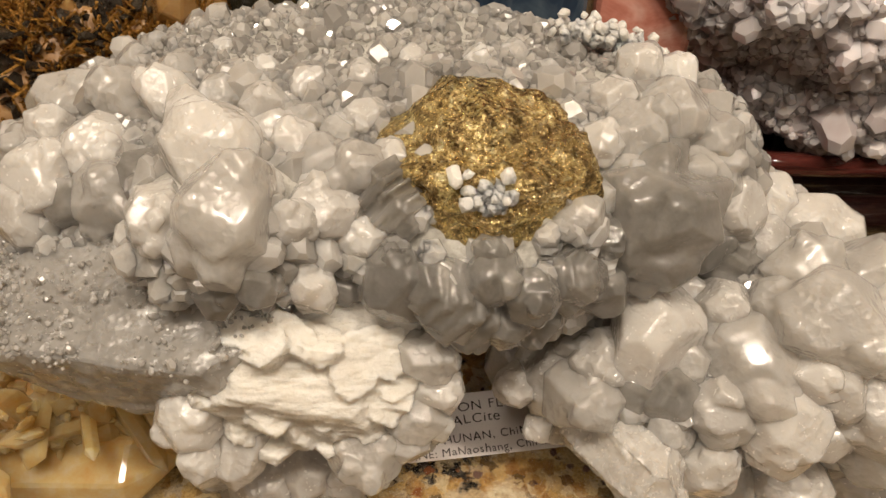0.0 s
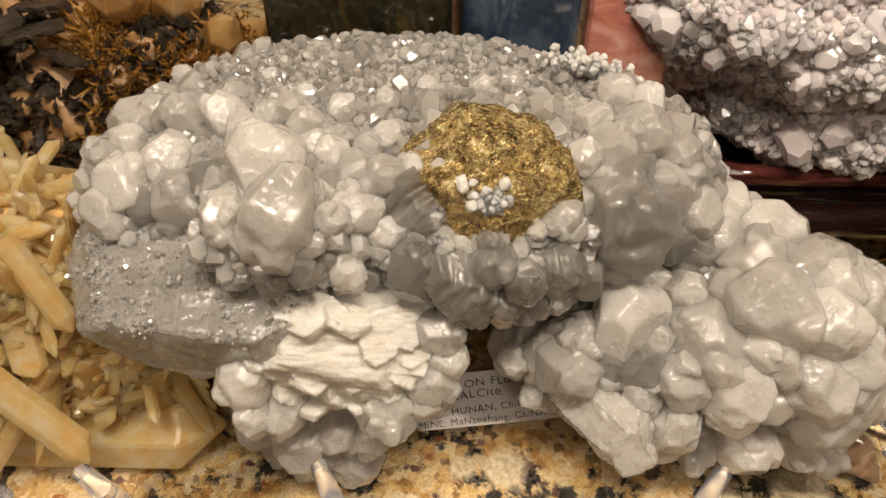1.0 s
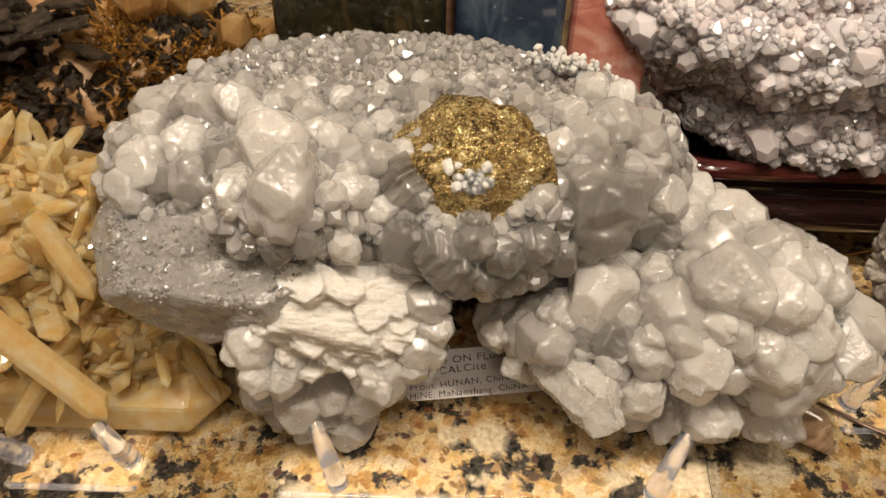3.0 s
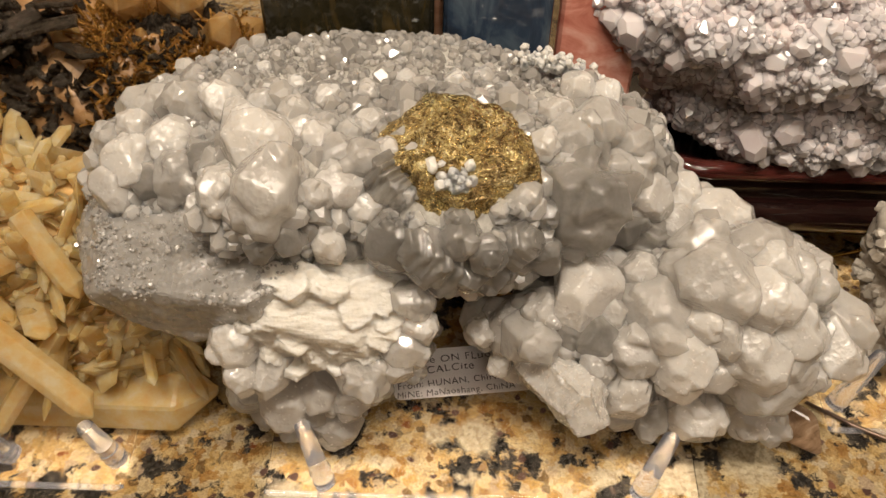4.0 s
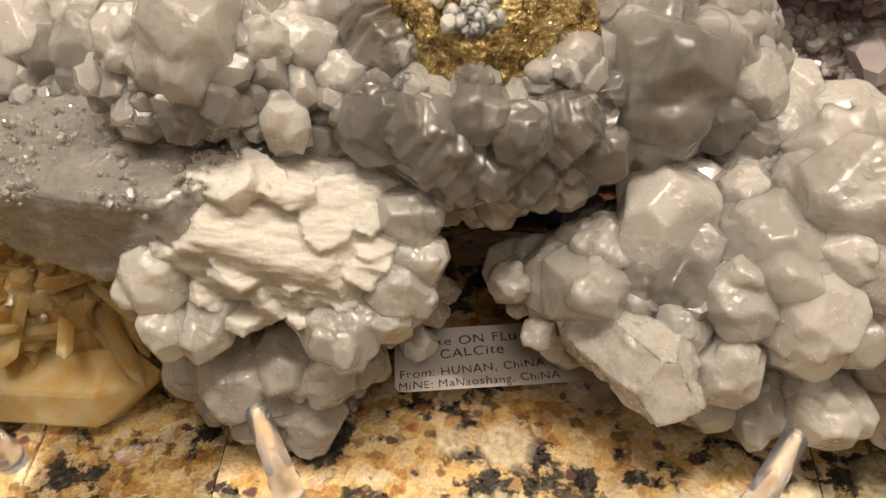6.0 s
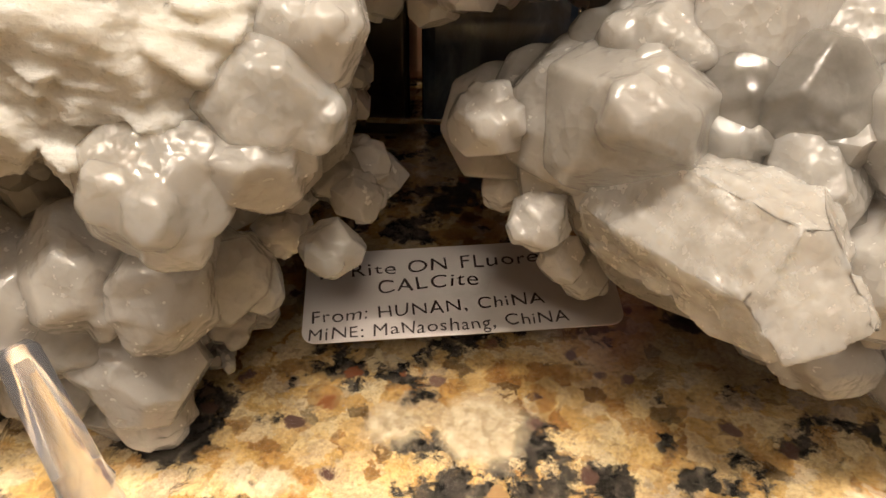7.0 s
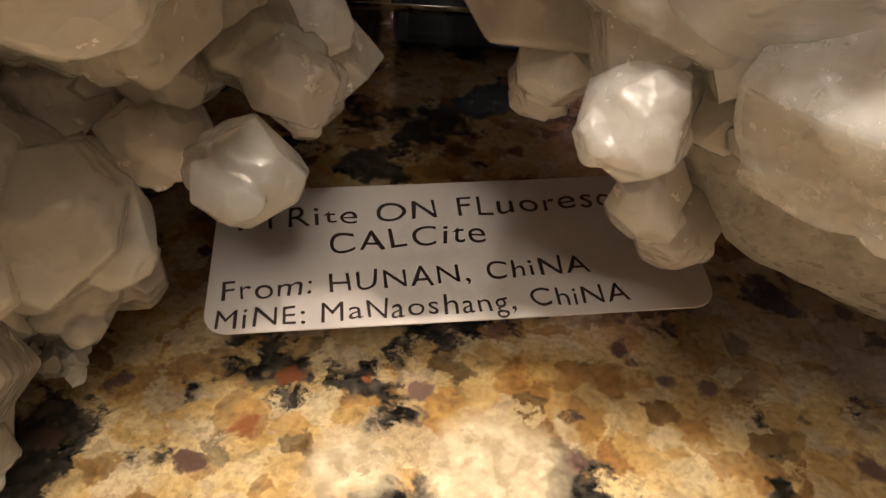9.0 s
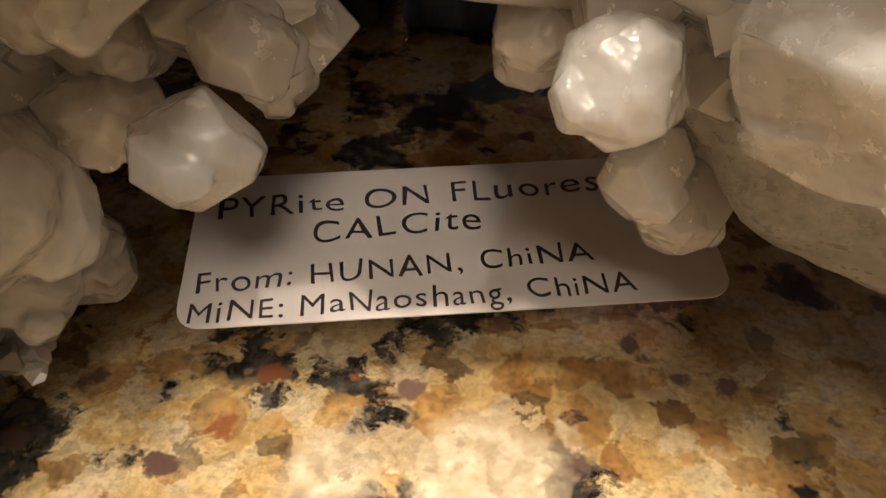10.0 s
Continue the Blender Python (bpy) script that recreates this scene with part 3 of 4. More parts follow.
ARM = [(113, 209, 92, 14.7), (123, 202, 89, 7.8), (173, 247, 106, 15.2), (163, 208, 104, 18.0), (162, 222, 111, 11.6), (183, 220, 110, 13.4), (192, 217, 107, 13.6), (198, 211, 101, 13.1), (207, 219, 102, 9.2), (143, 203, 90, 15.0), (150, 195, 76, 14.8), (138, 208, 94, 10.4), (134, 193, 79, 11.9), (159, 199, 91, 10.5), (168, 198, 90, 11.6), (184, 203, 98, 14.3), (186, 196, 77, 14.8), (200, 200, 83, 13.4), (227, 212, 79, 11.4), (225, 203, 70, 11.9), (183, 199, 58, 12.6), (197, 195, 62, 15.4), (200, 196, 75, 12.4), (167, 195, 67, 11.1)]
ARM_BASE = [(186, 208, 29, 12.4), (199, 199, 29, 11.8), (206, 194, 29, 8.9), (169, 191, 37, 11.2), (150, 193, 33, 8.9), (164, 197, 41, 10.0), (94, 201, 74, 13.9), (85, 209, 72, 12.7), (91, 211, 82, 9.0), (98, 206, 84, 9.9), (134, 188, 58, 11.9), (135, 218, 100, 8.5), (70, 222, 64, 11.0), (211, 194, 65, 8.3), (119, 190, 70, 8.5), (135, 195, 32, 8.3), (107, 194, 76, 6.4)]
FOOT = [(-34, 199, 36, 12.6), (-19, 188, 43, 12.1), (-32, 194, 23, 7.3), (-9, 186, 38, 10.5), (4, 188, 26, 10.8), (-1, 193, 9, 7.9), (10, 190, 46, 10.9), (-3, 187, 49, 10.2), (20, 196, 42, 7.9), (19, 179, 74, 9.9), (36, 184, 85, 9.3), (41, 189, 92, 6.9), (31, 184, 76, 8.5), (-31, 181, 74, 9.7), (-33, 181, 88, 9.4), (-17, 190, 20, 8.3), (-19, 178, 75, 8.6), (38, 191, 104, 7.6), (-24, 186, 110, 6.3)]
GREY = [(-46, 229, 143, 9.9), (-70, 226, 136, 8.8), (-8, 189, 137, 7.5), (-4, 199, 121, 5.8), (31, 197, 129, 9.9), (29, 200, 133, 6.9), (57, 197, 134, 8.5), (68, 196, 128, 7.8), (62, 195, 117, 7.0), (71, 198, 115, 7.1), (92, 210, 116, 8.3), (108, 228, 132, 18.9), (105, 224, 119, 13.4), (128, 234, 114, 9.0), (116, 196, 82, 9.8), (107, 198, 82, 8.8), (56, 200, 140, 5.1), (92, 214, 133, 5.4), (53, 195, 113, 6.2), (13, 204, 122, 5.8), (93, 231, 81, 7.8), (-17, 188, 135, 6.4)]
STEPPED = [(44, 195, 126, 15.5), (30, 209, 146, 11.1), (79, 200, 127, 12.7), (140, 233, 105, 13.9)]
CAVE = [(43, 211, 52, 5.9), (39, 204, 44, 6.4), (28, 209, 45, 6.3), (42, 227, 42, 5.9), (3, 232, 37, 8.1), (78, 200, 55, 6.1), (84, 208, 41, 5.5), (72, 222, 48, 4.7), (5, 205, 24, 8.7), (-2, 198, 16, 11.2), (-10, 196, 7, 10.0), (8, 209, 16, 6.0), (18, 214, 21, 6.5), (-3, 196, 37, 9.2), (30, 205, 62, 8.4), (46, 228, 48, 5.0), (68, 205, 72, 8.2), (72, 214, 54, 4.9), (17, 212, 27, 5.4), (15, 205, 24, 6.0), (93, 197, 82, 8.9), (81, 205, 75, 5.2), (90, 212, 35, 6.4), (17, 212, 50, 7.4), (38, 213, 56, 6.5), (29, 212, 53, 7.0), (44, 221, 55, 5.5), (80, 206, 63, 7.0), (20, 208, 60, 7.5)]
specimen = thing("calcite_specimen", 0.05, 0.24, 0.0, "milky grey calcite cluster with brassy pyrite on a clear easel", "mineral")
LUMPS = [((.022, .268, .122), (.118, .062, .043)), ((.02, .297, .128), (.105, .036, .036)), ((-.045, .300, .116), (.056, .045, .034)), ((.106, .270, .117), (.05, .04, .042)), ((.172, .228, .075), (.055, .033, .038)), ((.128, .216, .058), (.048, .028, .038)),
         ((.205, .222, .062), (.028, .028, .036)), ((-.065, .255, .115), (.042, .04, .033)), ((.000, .204, .090), (.042, .024, .028)), ((-.006, .210, .045), (.024, .016, .032)),
         ((.05, .226, .122), (.05, .032, .033)), ((.032, .216, .070), (.012, .012, .02)), ((-.018, .213, .138), (.03, .025, .022))]
core = part("matrix", lump([(c, tuple(q * 0.94 for q in r)) for c, r in LUMPS], 4, 0.07, 2.5, 3, "matrix", 0.0018), MATRIX, specimen, "grey green rock between crystals").data
rng = random.Random(7)


def outward(p):
    """The way out of the rock at a place near its skin."""
    c, r = min(LUMPS, key=lambda q: sum(((p[i] - q[0][i]) / q[1][i]) ** 2 for i in range(3)))
    return Vector([(p[i] - c[i]) / r[i] ** 2 for i in range(3)]).normalized()


def set_crystals(rows, shapes, lean=0.45, tall=(0.95, 1.3), grow=1.0):
    for x, y, z, r in rows:
        p = Vector((x, y, z)) / 1000
        way = outward(p) + Vector((rng.gauss(0, lean), rng.gauss(0, lean) - 0.15, rng.gauss(0, lean) + 0.1))
        s = r / 1000 * grow
        m = Matrix.Translation(p) @ toward(way, rng.uniform(0, 6.28)) @ Matrix.Diagonal((s * rng.uniform(0.92, 1.08), s * rng.uniform(0.85, 1.05), s * rng.uniform(*tall), 1))
        part("calcite_crystal", rng.choice(shapes), None, specimen, m=m)


for rows in (SHOULDER, BACK, ARM, ARM_BASE, FOOT):
    set_crystals(rows, CALCITE_SHAPES, grow=1.08)
set_crystals(CREST, CALCITE_SHAPES, tall=(0.8, 1.0))
set_crystals(CAVE, CALCITE_SHAPES, tall=(0.85, 1.05), grow=0.88)
set_crystals(GREY, GREY_SHAPES, grow=1.05)
for (x, y, z, r), way in zip(STEPPED, ((-0.55, -0.35, 0.55), (0.5, -0.5, -0.35), (0.6, -0.3, 0.45), (0.2, -0.2, 0.9))):
    s = r / 1000
    part("stepped_crystal", STEPPED_SHAPES[rng.randrange(3)], None, specimen, "grey calcite crystal with stepped growth layers",
         Matrix.Translation((x / 1000, y / 1000 + 0.003, z / 1000)) @ toward(way, rng.uniform(0, 6.28)) @ Matrix.Diagonal((s * 0.95, s * 0.8, s * 0.95, 1)))
# one clear white prism stands alone over the cream mass
part("calcite_crystal", CALCITE_SHAPES[0], None, specimen, "small white prism standing alone", Matrix.Translation((0.0065, 0.195, 0.130)) @ toward((0.08, -0.5, 0.85), 0.3) @ Matrix.Diagonal((0.0066, 0.0066, 0.0098, 1)))


def fine_size(p, n):
    k = 0.0016 + 0.0013 * max(0.0, noise.noise(Vector(p) * 55))
    return (k + 0.0011 if p[1] < 0.262 else k) * (1.9 if rng.random() < 0.07 else 1.0)


fine = on_mesh(core, 6800, rng, lambda p, n: p[1] > 0.218 and n[2] > -0.15)
part("fine_druse", block_mesh("fine_druse", fine, fine_size, rng, 0.05), DRUSE, specimen, "fine sparkling grey crystal crust", kind="stuff")


def in_gap(p, n):
    cave = (0.016 < p[0] < 0.088 and p[2] < 0.08) or (0.08 < p[0] < 0.125 and p[2] < 0.052)
    mass = -0.042 < p[0] < 0.04 and 0.068 < p[2] < 0.128 and p[1] < 0.205
    return n[1] < 0.4 and n[2] < 0.75 and not cave and not mass


coarse = on_mesh(core, 1500, rng, in_gap)
part("coarse_druse", block_mesh("coarse_druse", coarse, lambda p, n: 0.0042, rng, -0.1), BEAD_CALCITE, specimen, "small milky crystals filling the gaps", kind="stuff")
# sparkling grey green crust under the mass, beside the label
low = [(Vector((0.004 + 0.011 * rng.uniform(-1, 1), 0.206 + 0.005 * rng.uniform(-1, 1), 0.023 + 0.010 * rng.uniform(-1, 1))), Vector((0.5, -0.6, 0.4))) for _ in range(260)]
part("green_crust", block_mesh("green_crust", low, lambda p, n: 0.0015, rng, 0.0), DRUSE, specimen, "tiny sparkling greenish crystals", kind="stuff")

# the large tapered crystal at one end: frosted upper face, smooth lower face
blade = part("blade_crystal", solid("blade_crystal", [((-0.10, -0.36, 1), .0160), ((-0.12, -1, -0.22), .0235), ((-0.42, -0.45, -1), .0300), ((0.45, -0.35, -1), .0300), ((-0.75, -0.45, 0.80), .0305), ((-0.8, -0.3, -0.6), .0350), ((-1, 0.5, 0.0), .0540), ((0, 1, 0.1), .03), ((1, 0, 0), .05), ((-0.75, -0.9, -0.6), .0420), ((0.6, -0.9, 0.1), .0420)], 0.0026, 5, 0.0008), FROSTED, specimen, "large tapered grey calcite crystal with a frosted face", Matrix.Translation((-0.0535, 0.2040, 0.1080)) @ Matrix.Rotation(radians(2), 4, "Y"))
bm4 = blade.matrix_basis
frost = [(bm4 @ Vector(p), (bm4.to_3x3() @ Vector(n)).normalized()) for p, n in on_mesh(blade.data, 1500, rng, lambda p, n: n[2] > 0.75 and noise.noise(Vector(p) * 60) > -0.35, 0.0014)]
part("frost", block_mesh("frost", frost, lambda p, n: 0.00048 * rng.choice((0.7, 1.0, 1.0, 1.8)), rng, 0.25), DRUSE, specimen, "tiny sparkling crystals on the blade face", kind="stuff")
ledge = [(Vector((-0.085 + 0.06 * k / 60 + rng.gauss(0, 0.0015), 0.216 + 0.008 * k / 60 + rng.gauss(0, 0.001), 0.124 + rng.gauss(0, 0.0012))), Vector((0, -0.4, 0.9))) for k in range(60)]
part("pale_ledge", block_mesh("pale_ledge", ledge, lambda p, n: 0.0042, rng, 0.0), BEAD_CALCITE, specimen, "milky crystals along the blade's upper edge", kind="stuff")

# the long crystal under the arm, its tip towards the front
part("long_crystal", solid("long_crystal", [((0, 0, 1), .0250), ((0.9, 0.2, 0.75), .0150), ((-0.5, 0.7, 0.8), .0165), ((-0.4, -0.9, 0.7), .0165), ((0.5, -0.9, 0.55), .0155), ((1, 0.15, 0), .0100), ((-1, 0.1, 0), .0100), ((0.45, 1, 0), .0095), ((-0.5, 1, 0), .0088), ((0.5, -1, 0), .0092), ((-0.55, -1, 0), .0096), ((0, 0, -1), .016)], 0.0014, 4, 0.0010), PALE_CALCITE, specimen, "long pale calcite prism pointing forward", Matrix.Translation((0.1040, 0.1850, 0.0640)) @ toward((0.55, -0.80, 0.06), 0.5) @ Matrix.Diagonal((1.15, 1.15, 1.12, 1)))
edge = [(Vector((0.094, 0.194, 0.052)).lerp(Vector((0.116, 0.168, 0.058)), k / 40) + Vector((rng.gauss(0, 0.0009), rng.gauss(0, 0.0009), rng.gauss(0, 0.0007))), Vector((0, -0.3, -0.9))) for k in range(41)]
part("serrated_edge", block_mesh("serrated_edge", edge, lambda p, n: 0.0012, rng, 0.0), PALE_CALCITE, specimen, "small teeth along the prism's lower edge", kind="stuff")

# cream bladed mass: a split block with stacked cleavage plates
mass_m = Matrix.Translation((0.0, 0.1945, 0.0965)) @ Matrix.Rotation(radians(14), 4, "Y")
chunks, chunk_faces = [], []
add_solid(chunks, chunk_faces, [((0.05, -0.75, 0.75), .0185), ((0, -0.2, 1), .0215), ((-0.7, -0.6, 0.5), .0270), ((-1, -0.3, 0), .0320), ((1, -0.5, 0.2), .0300), ((0.7, -0.8, 0.5), .0260), ((0.2, -0.6, -1), .0200), ((-0.4, -0.6, -0.9), .0230), ((0.8, -0.4, -0.6), .0260), ((0, 1, 0), .02), ((0, -1, -0.2), .0195)], 0.002, Matrix.Identity(4))
for i in range(95):
    u, w = rng.uniform(-1, 1), rng.uniform(-1, 1)
    if u * u * 0.8 + w * w > 1.25 or (-0.7 < u < 0.4 and 0.0 < w < 0.8 and rng.random() < 0.85):
        continue
    p = Vector((0.033 * u, -0.0175 + 0.010 * abs(u) ** 2 + 0.011 * max(w, 0) ** 1.5 + 0.006 * max(-w, 0) ** 2, 0.023 * w))
    up = Vector((rng.gauss(0, 0.28), -0.55 + rng.gauss(0, 0.35), 0.8 + rng.gauss(0, 0.2)))
    s = rng.uniform(0.0035, 0.0100)
    sides = [((math.cos(a), math.sin(a) * rng.uniform(1.0, 1.8), rng.uniform(-0.35, 0.35)), rng.uniform(0.6, 1.05)) for a in (0.2, 1.1, 2.0, 3.0, 3.9, 4.6, 5.5)]
    add_solid(chunks, chunk_faces, sides + [((rng.uniform(-0.3, 0.3), 0.1, 1), rng.uniform(0.15, 0.45)), ((0, 0, -1), 0.3)], 0.02, Matrix.Translation(p) @ toward(up, rng.uniform(0, 6.28)) @ Matrix.Diagonal((s, s, s, 1)))
cream = fused("bladed_mass", chunks, chunk_faces, 0.0006, 1)
moved = []
for c, n in [(q.co.copy(), q.normal.copy()) for q in cream.vertices]:
    fib = Vector((c.x * 90 + c.z * 40, c.y * 300, c.z * 420 - c.x * 60))
    crack = abs(c.z + 0.0035 + 0.12 * c.x + 0.0025 * noise.noise(c * 160))
    moved += (c + n * (0.0007 * noise.fractal(fib, 0.6, 2.2, 4) - (0.0014 * (1 - crack / 0.0020) if crack < 0.0020 and c.x < 0.012 else 0.0)))[:]
cream.vertices.foreach_set("co", moved)
part("bladed_mass", cream, BLADED, specimen, "cream white bladed calcite mass", mass_m)

# pyrite: upper faces meet two lower ones along a ridge that ends in a point
side_v, up_v, front_v = Vector((1, 0, 0)), Vector((0, 0.59, 0.81)), Vector((0, -0.81, 0.59))
v, f = facet_ball([((-0.38, 0.50, 0.75), .0175), ((0.32, 0.58, 0.72), .0165), ((0.45, -0.50, 0.75), .0185), ((-0.40, -0.50, 0.77), .0178), ((-1, 0.12, 0), .0325), ((-0.62, 0.78, 0), .0310), ((0.1, 1, 0), .0280), ((0.72, 0.70, 0), .0300), ((0.93, 0.36, 0), .0300), ((0.74, -0.67, 0), .0265), ((-0.55, -0.83, 0), .0205), ((0, 0, -1), .018)], 5, 80)
hollow = Vector((0.000, -0.0035, 0.0215))
grown = []
for q in v:
    d = Vector(q).normalized()
    lift = 0.0032 * noise.fractal(Vector(q) * 85, 0.8, 2.1, 5) - 0.0016 * abs(noise.noise(Vector(q) * 150)) + 0.0009 * abs(noise.noise(Vector((q[0] * 500 + q[1] * 300, q[1] * 160, q[2] * 160))))
    dent = (Vector(q) - hollow).length
    lift -= 0.0060 * max(0.0, 1 - dent / 0.0095)
    grown.append(Vector(q) + d * lift)
pm = Matrix((side_v, up_v, front_v)).transposed().to_4x4()
pm.translation = (0.0560, 0.2205, 0.1490)
part("pyrite", raw_mesh("pyrite", grown, f), PYRITE, specimen, "brassy golden pyrite lump with rough striated faces", pm)
patch = [(pm @ (hollow + Vector((rng.gauss(0, 0.0030), rng.gauss(0, 0.0024), -0.0042 + rng.gauss(0, 0.0008)))), front_v) for _ in range(46)]
part("calcite_patch", block_mesh("calcite_patch", patch, lambda p, n: 0.0016, rng, 0.0), BLADED, specimen, "small white crystals set in the pyrite", kind="stuff")

rim_line = []
for k in range(260):
    u = rng.random()
    rim_line.append((Vector((0.086 + 0.056 * u + rng.gauss(0, 0.003), 0.292 - 0.006 * u + rng.gauss(0, 0.003), 0.1612 - 0.004 * u - 0.026 * u * u + rng.gauss(0, 0.002))), Vector((0.2, -0.5, 0.8))))
part("pale_crust", block_mesh("pale_crust", rim_line, lambda p, n: 0.0014, rng, 0.0), BLADED, specimen, "whiter crystal crust along the rim", kind="stuff")

# ---- clear easels ----
def easel(name, x, y, width, label, lean=0.0, foot_y=0.004, tip_y=0.0095, wider=0.0):
    ob = thing(name, x, y, 0.0, label, "stand", "clear easels")
    sheet = box(x - width / 2 - wider, x + width / 2 + wider, y, y + 0.13, -0.0015, 0.0015, 0.0012)
    bmesh.ops.rotate(sheet, verts=sheet.verts, cent=(x, y, 0), matrix=Matrix.Rotation(radians(13), 3, "X"))
    bmesh.ops.translate(sheet, verts=sheet.verts, vec=(0, 0, 0.0022))
    sh = part("sheet", sheet, SHEET, ob, "thin clear acrylic sheet")
    sh.visible_shadow = False
    rail = part("front_rail", tube([(x - width / 2 - wider, y, 0.0018), (x - width / 2 - wider + 0.003, y - 0.001, 0.0018), (x + width / 2 + wider - 0.003, y - 0.001, 0.0018), (x + width / 2 + wider, y, 0.0018)], [0.001, 0.0016, 0.0016, 0.001], 12), ACRYLIC, ob, "rounded clear front edge", smooth=True)
    rail.visible_shadow = False
    for sx in (-1, 1):
        bx = x + sx * (width / 2 - 0.006)
        tip = (bx + sx * 0.008 + lean, y + tip_y, 0.043)
        foot = (bx, y + foot_y, 0.004 + 0.23 * (foot_y - 0.004))
        a, b = Vector(foot), Vector(tip)
        line = [a, a.lerp(b, 0.12), a.lerp(b, 0.2), a.lerp(b, 0.23), a.lerp(b, 0.30), a.lerp(b, 0.97), b]
        peg = part("peg", tube(line, [0.0052, 0.0052, 0.0045, 0.0054, 0.0046, 0.0037, 0.0028], 20), ACRYLIC, ob, "clear acrylic peg", smooth=True)
        peg.visible_shadow = False
    return ob


easel("acrylic_easel", 0.0725, 0.164, 0.160, "clear acrylic easel with two pegs holding the calcite", wider=0.022)

# ---- the paper label ----
def paper_label():
    ob = thing("paper_label", 0.066, 0.222, 0.014, "white paper label with handwritten brown lettering on clear acrylic", "label")
    w, h, r = 0.0745, 0.0275, 0.0035
    o, u = Vector((0.0283, 0.2098, 0.0128)), Vector((0.0745, 0.0075, 0.0042)).normalized()
    vv = Vector((-0.05, 0.97, 0.215)).normalized()
    nn = u.cross(vv).normalized()
    vv = nn.cross(u)
    m = Matrix((u, vv, nn)).transposed().to_4x4()
    m.translation = o
    bm = bmesh.new()
    ring = []
    for cx, cy, a0 in ((w - r, r, -90), (w - r, h - r, 0), (r, h - r, 90), (r, r, 180)):
        ring += [bm.verts.new((cx + r * math.cos(radians(a0 + k * 18)), cy + r * math.sin(radians(a0 + k * 18)), 0.0002)) for k in range(6)]
    face = bm.faces.new(ring)
    ext = bmesh.ops.extrude_face_region(bm, geom=[face])
    bmesh.ops.translate(bm, verts=[q for q in ext["geom"] if isinstance(q, bmesh.types.BMVert)], vec=(0, 0, -0.0003))
    bmesh.ops.recalc_face_normals(bm, faces=bm.faces)
    part("card", bm, PAPER, ob, "white rounded paper card", m)
    for text, x, y, s, tilt, wide in (("PYRite ON FLuorescent", 0.0030, 0.0190, 0.0057, 1.5, 1.12), ("CALCite", 0.0172, 0.0136, 0.0057, 2.0, 1.12), ("From: HUNAN, ChiNA", 0.0018, 0.0056, 0.0050, 2.0, 1.04), ("MiNE: MaNaoshang, ChiNA", 0.0014, 0.0008, 0.0047, 1.0, 1.03)):
        cu = bpy.data.curves.new("lettering", "FONT")
        cu.body, cu.size, cu.extrude, cu.space_character, cu.offset = text, s, 0.00003, 1.10, -0.00001
        tmp = bpy.data.objects.new("lettering", cu)
        scene.collection.objects.link(tmp)
        me = bpy.data.meshes.new_from_object(tmp.evaluated_get(bpy.context.evaluated_depsgraph_get()))
        bpy.data.objects.remove(tmp)
        for q in me.vertices:
            k = Vector((q.co.x * 260, q.co.y * 260, y * 900))
            q.co.x += noise.noise(k) * 0.00045
            q.co.y += noise.noise(k + Vector((9, 4, 2))) * 0.00055
        part("lettering", me, INK, ob, "dark brown handwriting", m @ Matrix.Translation((x, y, 0.00035)) @ Matrix.Rotation(radians(tilt), 4, "Z") @ Matrix.Diagonal((wide, 1, 1, 1)))
    return ob


paper_label()

# ---- golden quartz cluster ----
def quartz(name_mat, radius, length, tip, seed, squash=0.8):
    pts, fs = prism_points(6, radius, length, tip, random.Random(seed), squash)
    bm = bmesh.new()
    vs = [bm.verts.new(p) for p in pts]
    for q in fs:
        bm.faces.new([vs[i] for i in q])
    bmesh.ops.bevel(bm, geom=bm.edges[:], offset=radius * 0.06, segments=1, affect="EDGES")
    me = to_mesh("quartz_crystal", bm)
    me.materials.append(name_mat)
    return me


gold = thing("golden_quartz_cluster", -0.15, 0.25, 0.0, "golden peach quartz cluster of bladed crystals on a clear easel", "mineral")
GOLD_LUMPS = [((-.165, .262, .062), (.085, .045, .055)), ((-.125, .242, .038), (.055, .034, .034)), ((-.20, .245, .04), (.06, .04, .04))]
part("base_mass", lump([(c, tuple(q * 0.96 for q in r)) for c, r in GOLD_LUMPS], 4, 0.10, 3.0, 9, "base_mass"), PEACH_BODY, gold, "orange stained quartz base")
grng = random.Random(21)
shapes = [quartz(PEACH, 0.22, 1.0, 0.22, 60 + i, grng.uniform(0.45, 0.9)) for i in range(8)]
for p, n in scatter(GOLD_LUMPS, 290, grng, lambda p, n: n[1] < 0.35 and n[2] > -0.35):
    way = Vector(n) * 0.4 + Vector((grng.gauss(0.1, 0.6), grng.gauss(0, 0.5), grng.gauss(-0.15, 0.5)))
    s = grng.uniform(0.012, 0.034)
    part("quartz_crystal", grng.choice(shapes), None, gold, m=Matrix.Translation(p) @ toward(way, grng.uniform(0, 6.28)) @ Matrix.Diagonal((s * grng.uniform(0.5, 1.1), s * grng.uniform(0.35, 0.8), s, 1)))
small = scatter(GOLD_LUMPS, 1100, grng, lambda p, n: n[1] < 0.4)
part("needle_crust", druse_mesh("needle_crust", small, lambda p, n: 0.0028, grng, 2.2, 0.9), PEACH, gold, "small golden crystal needles", kind="stuff")
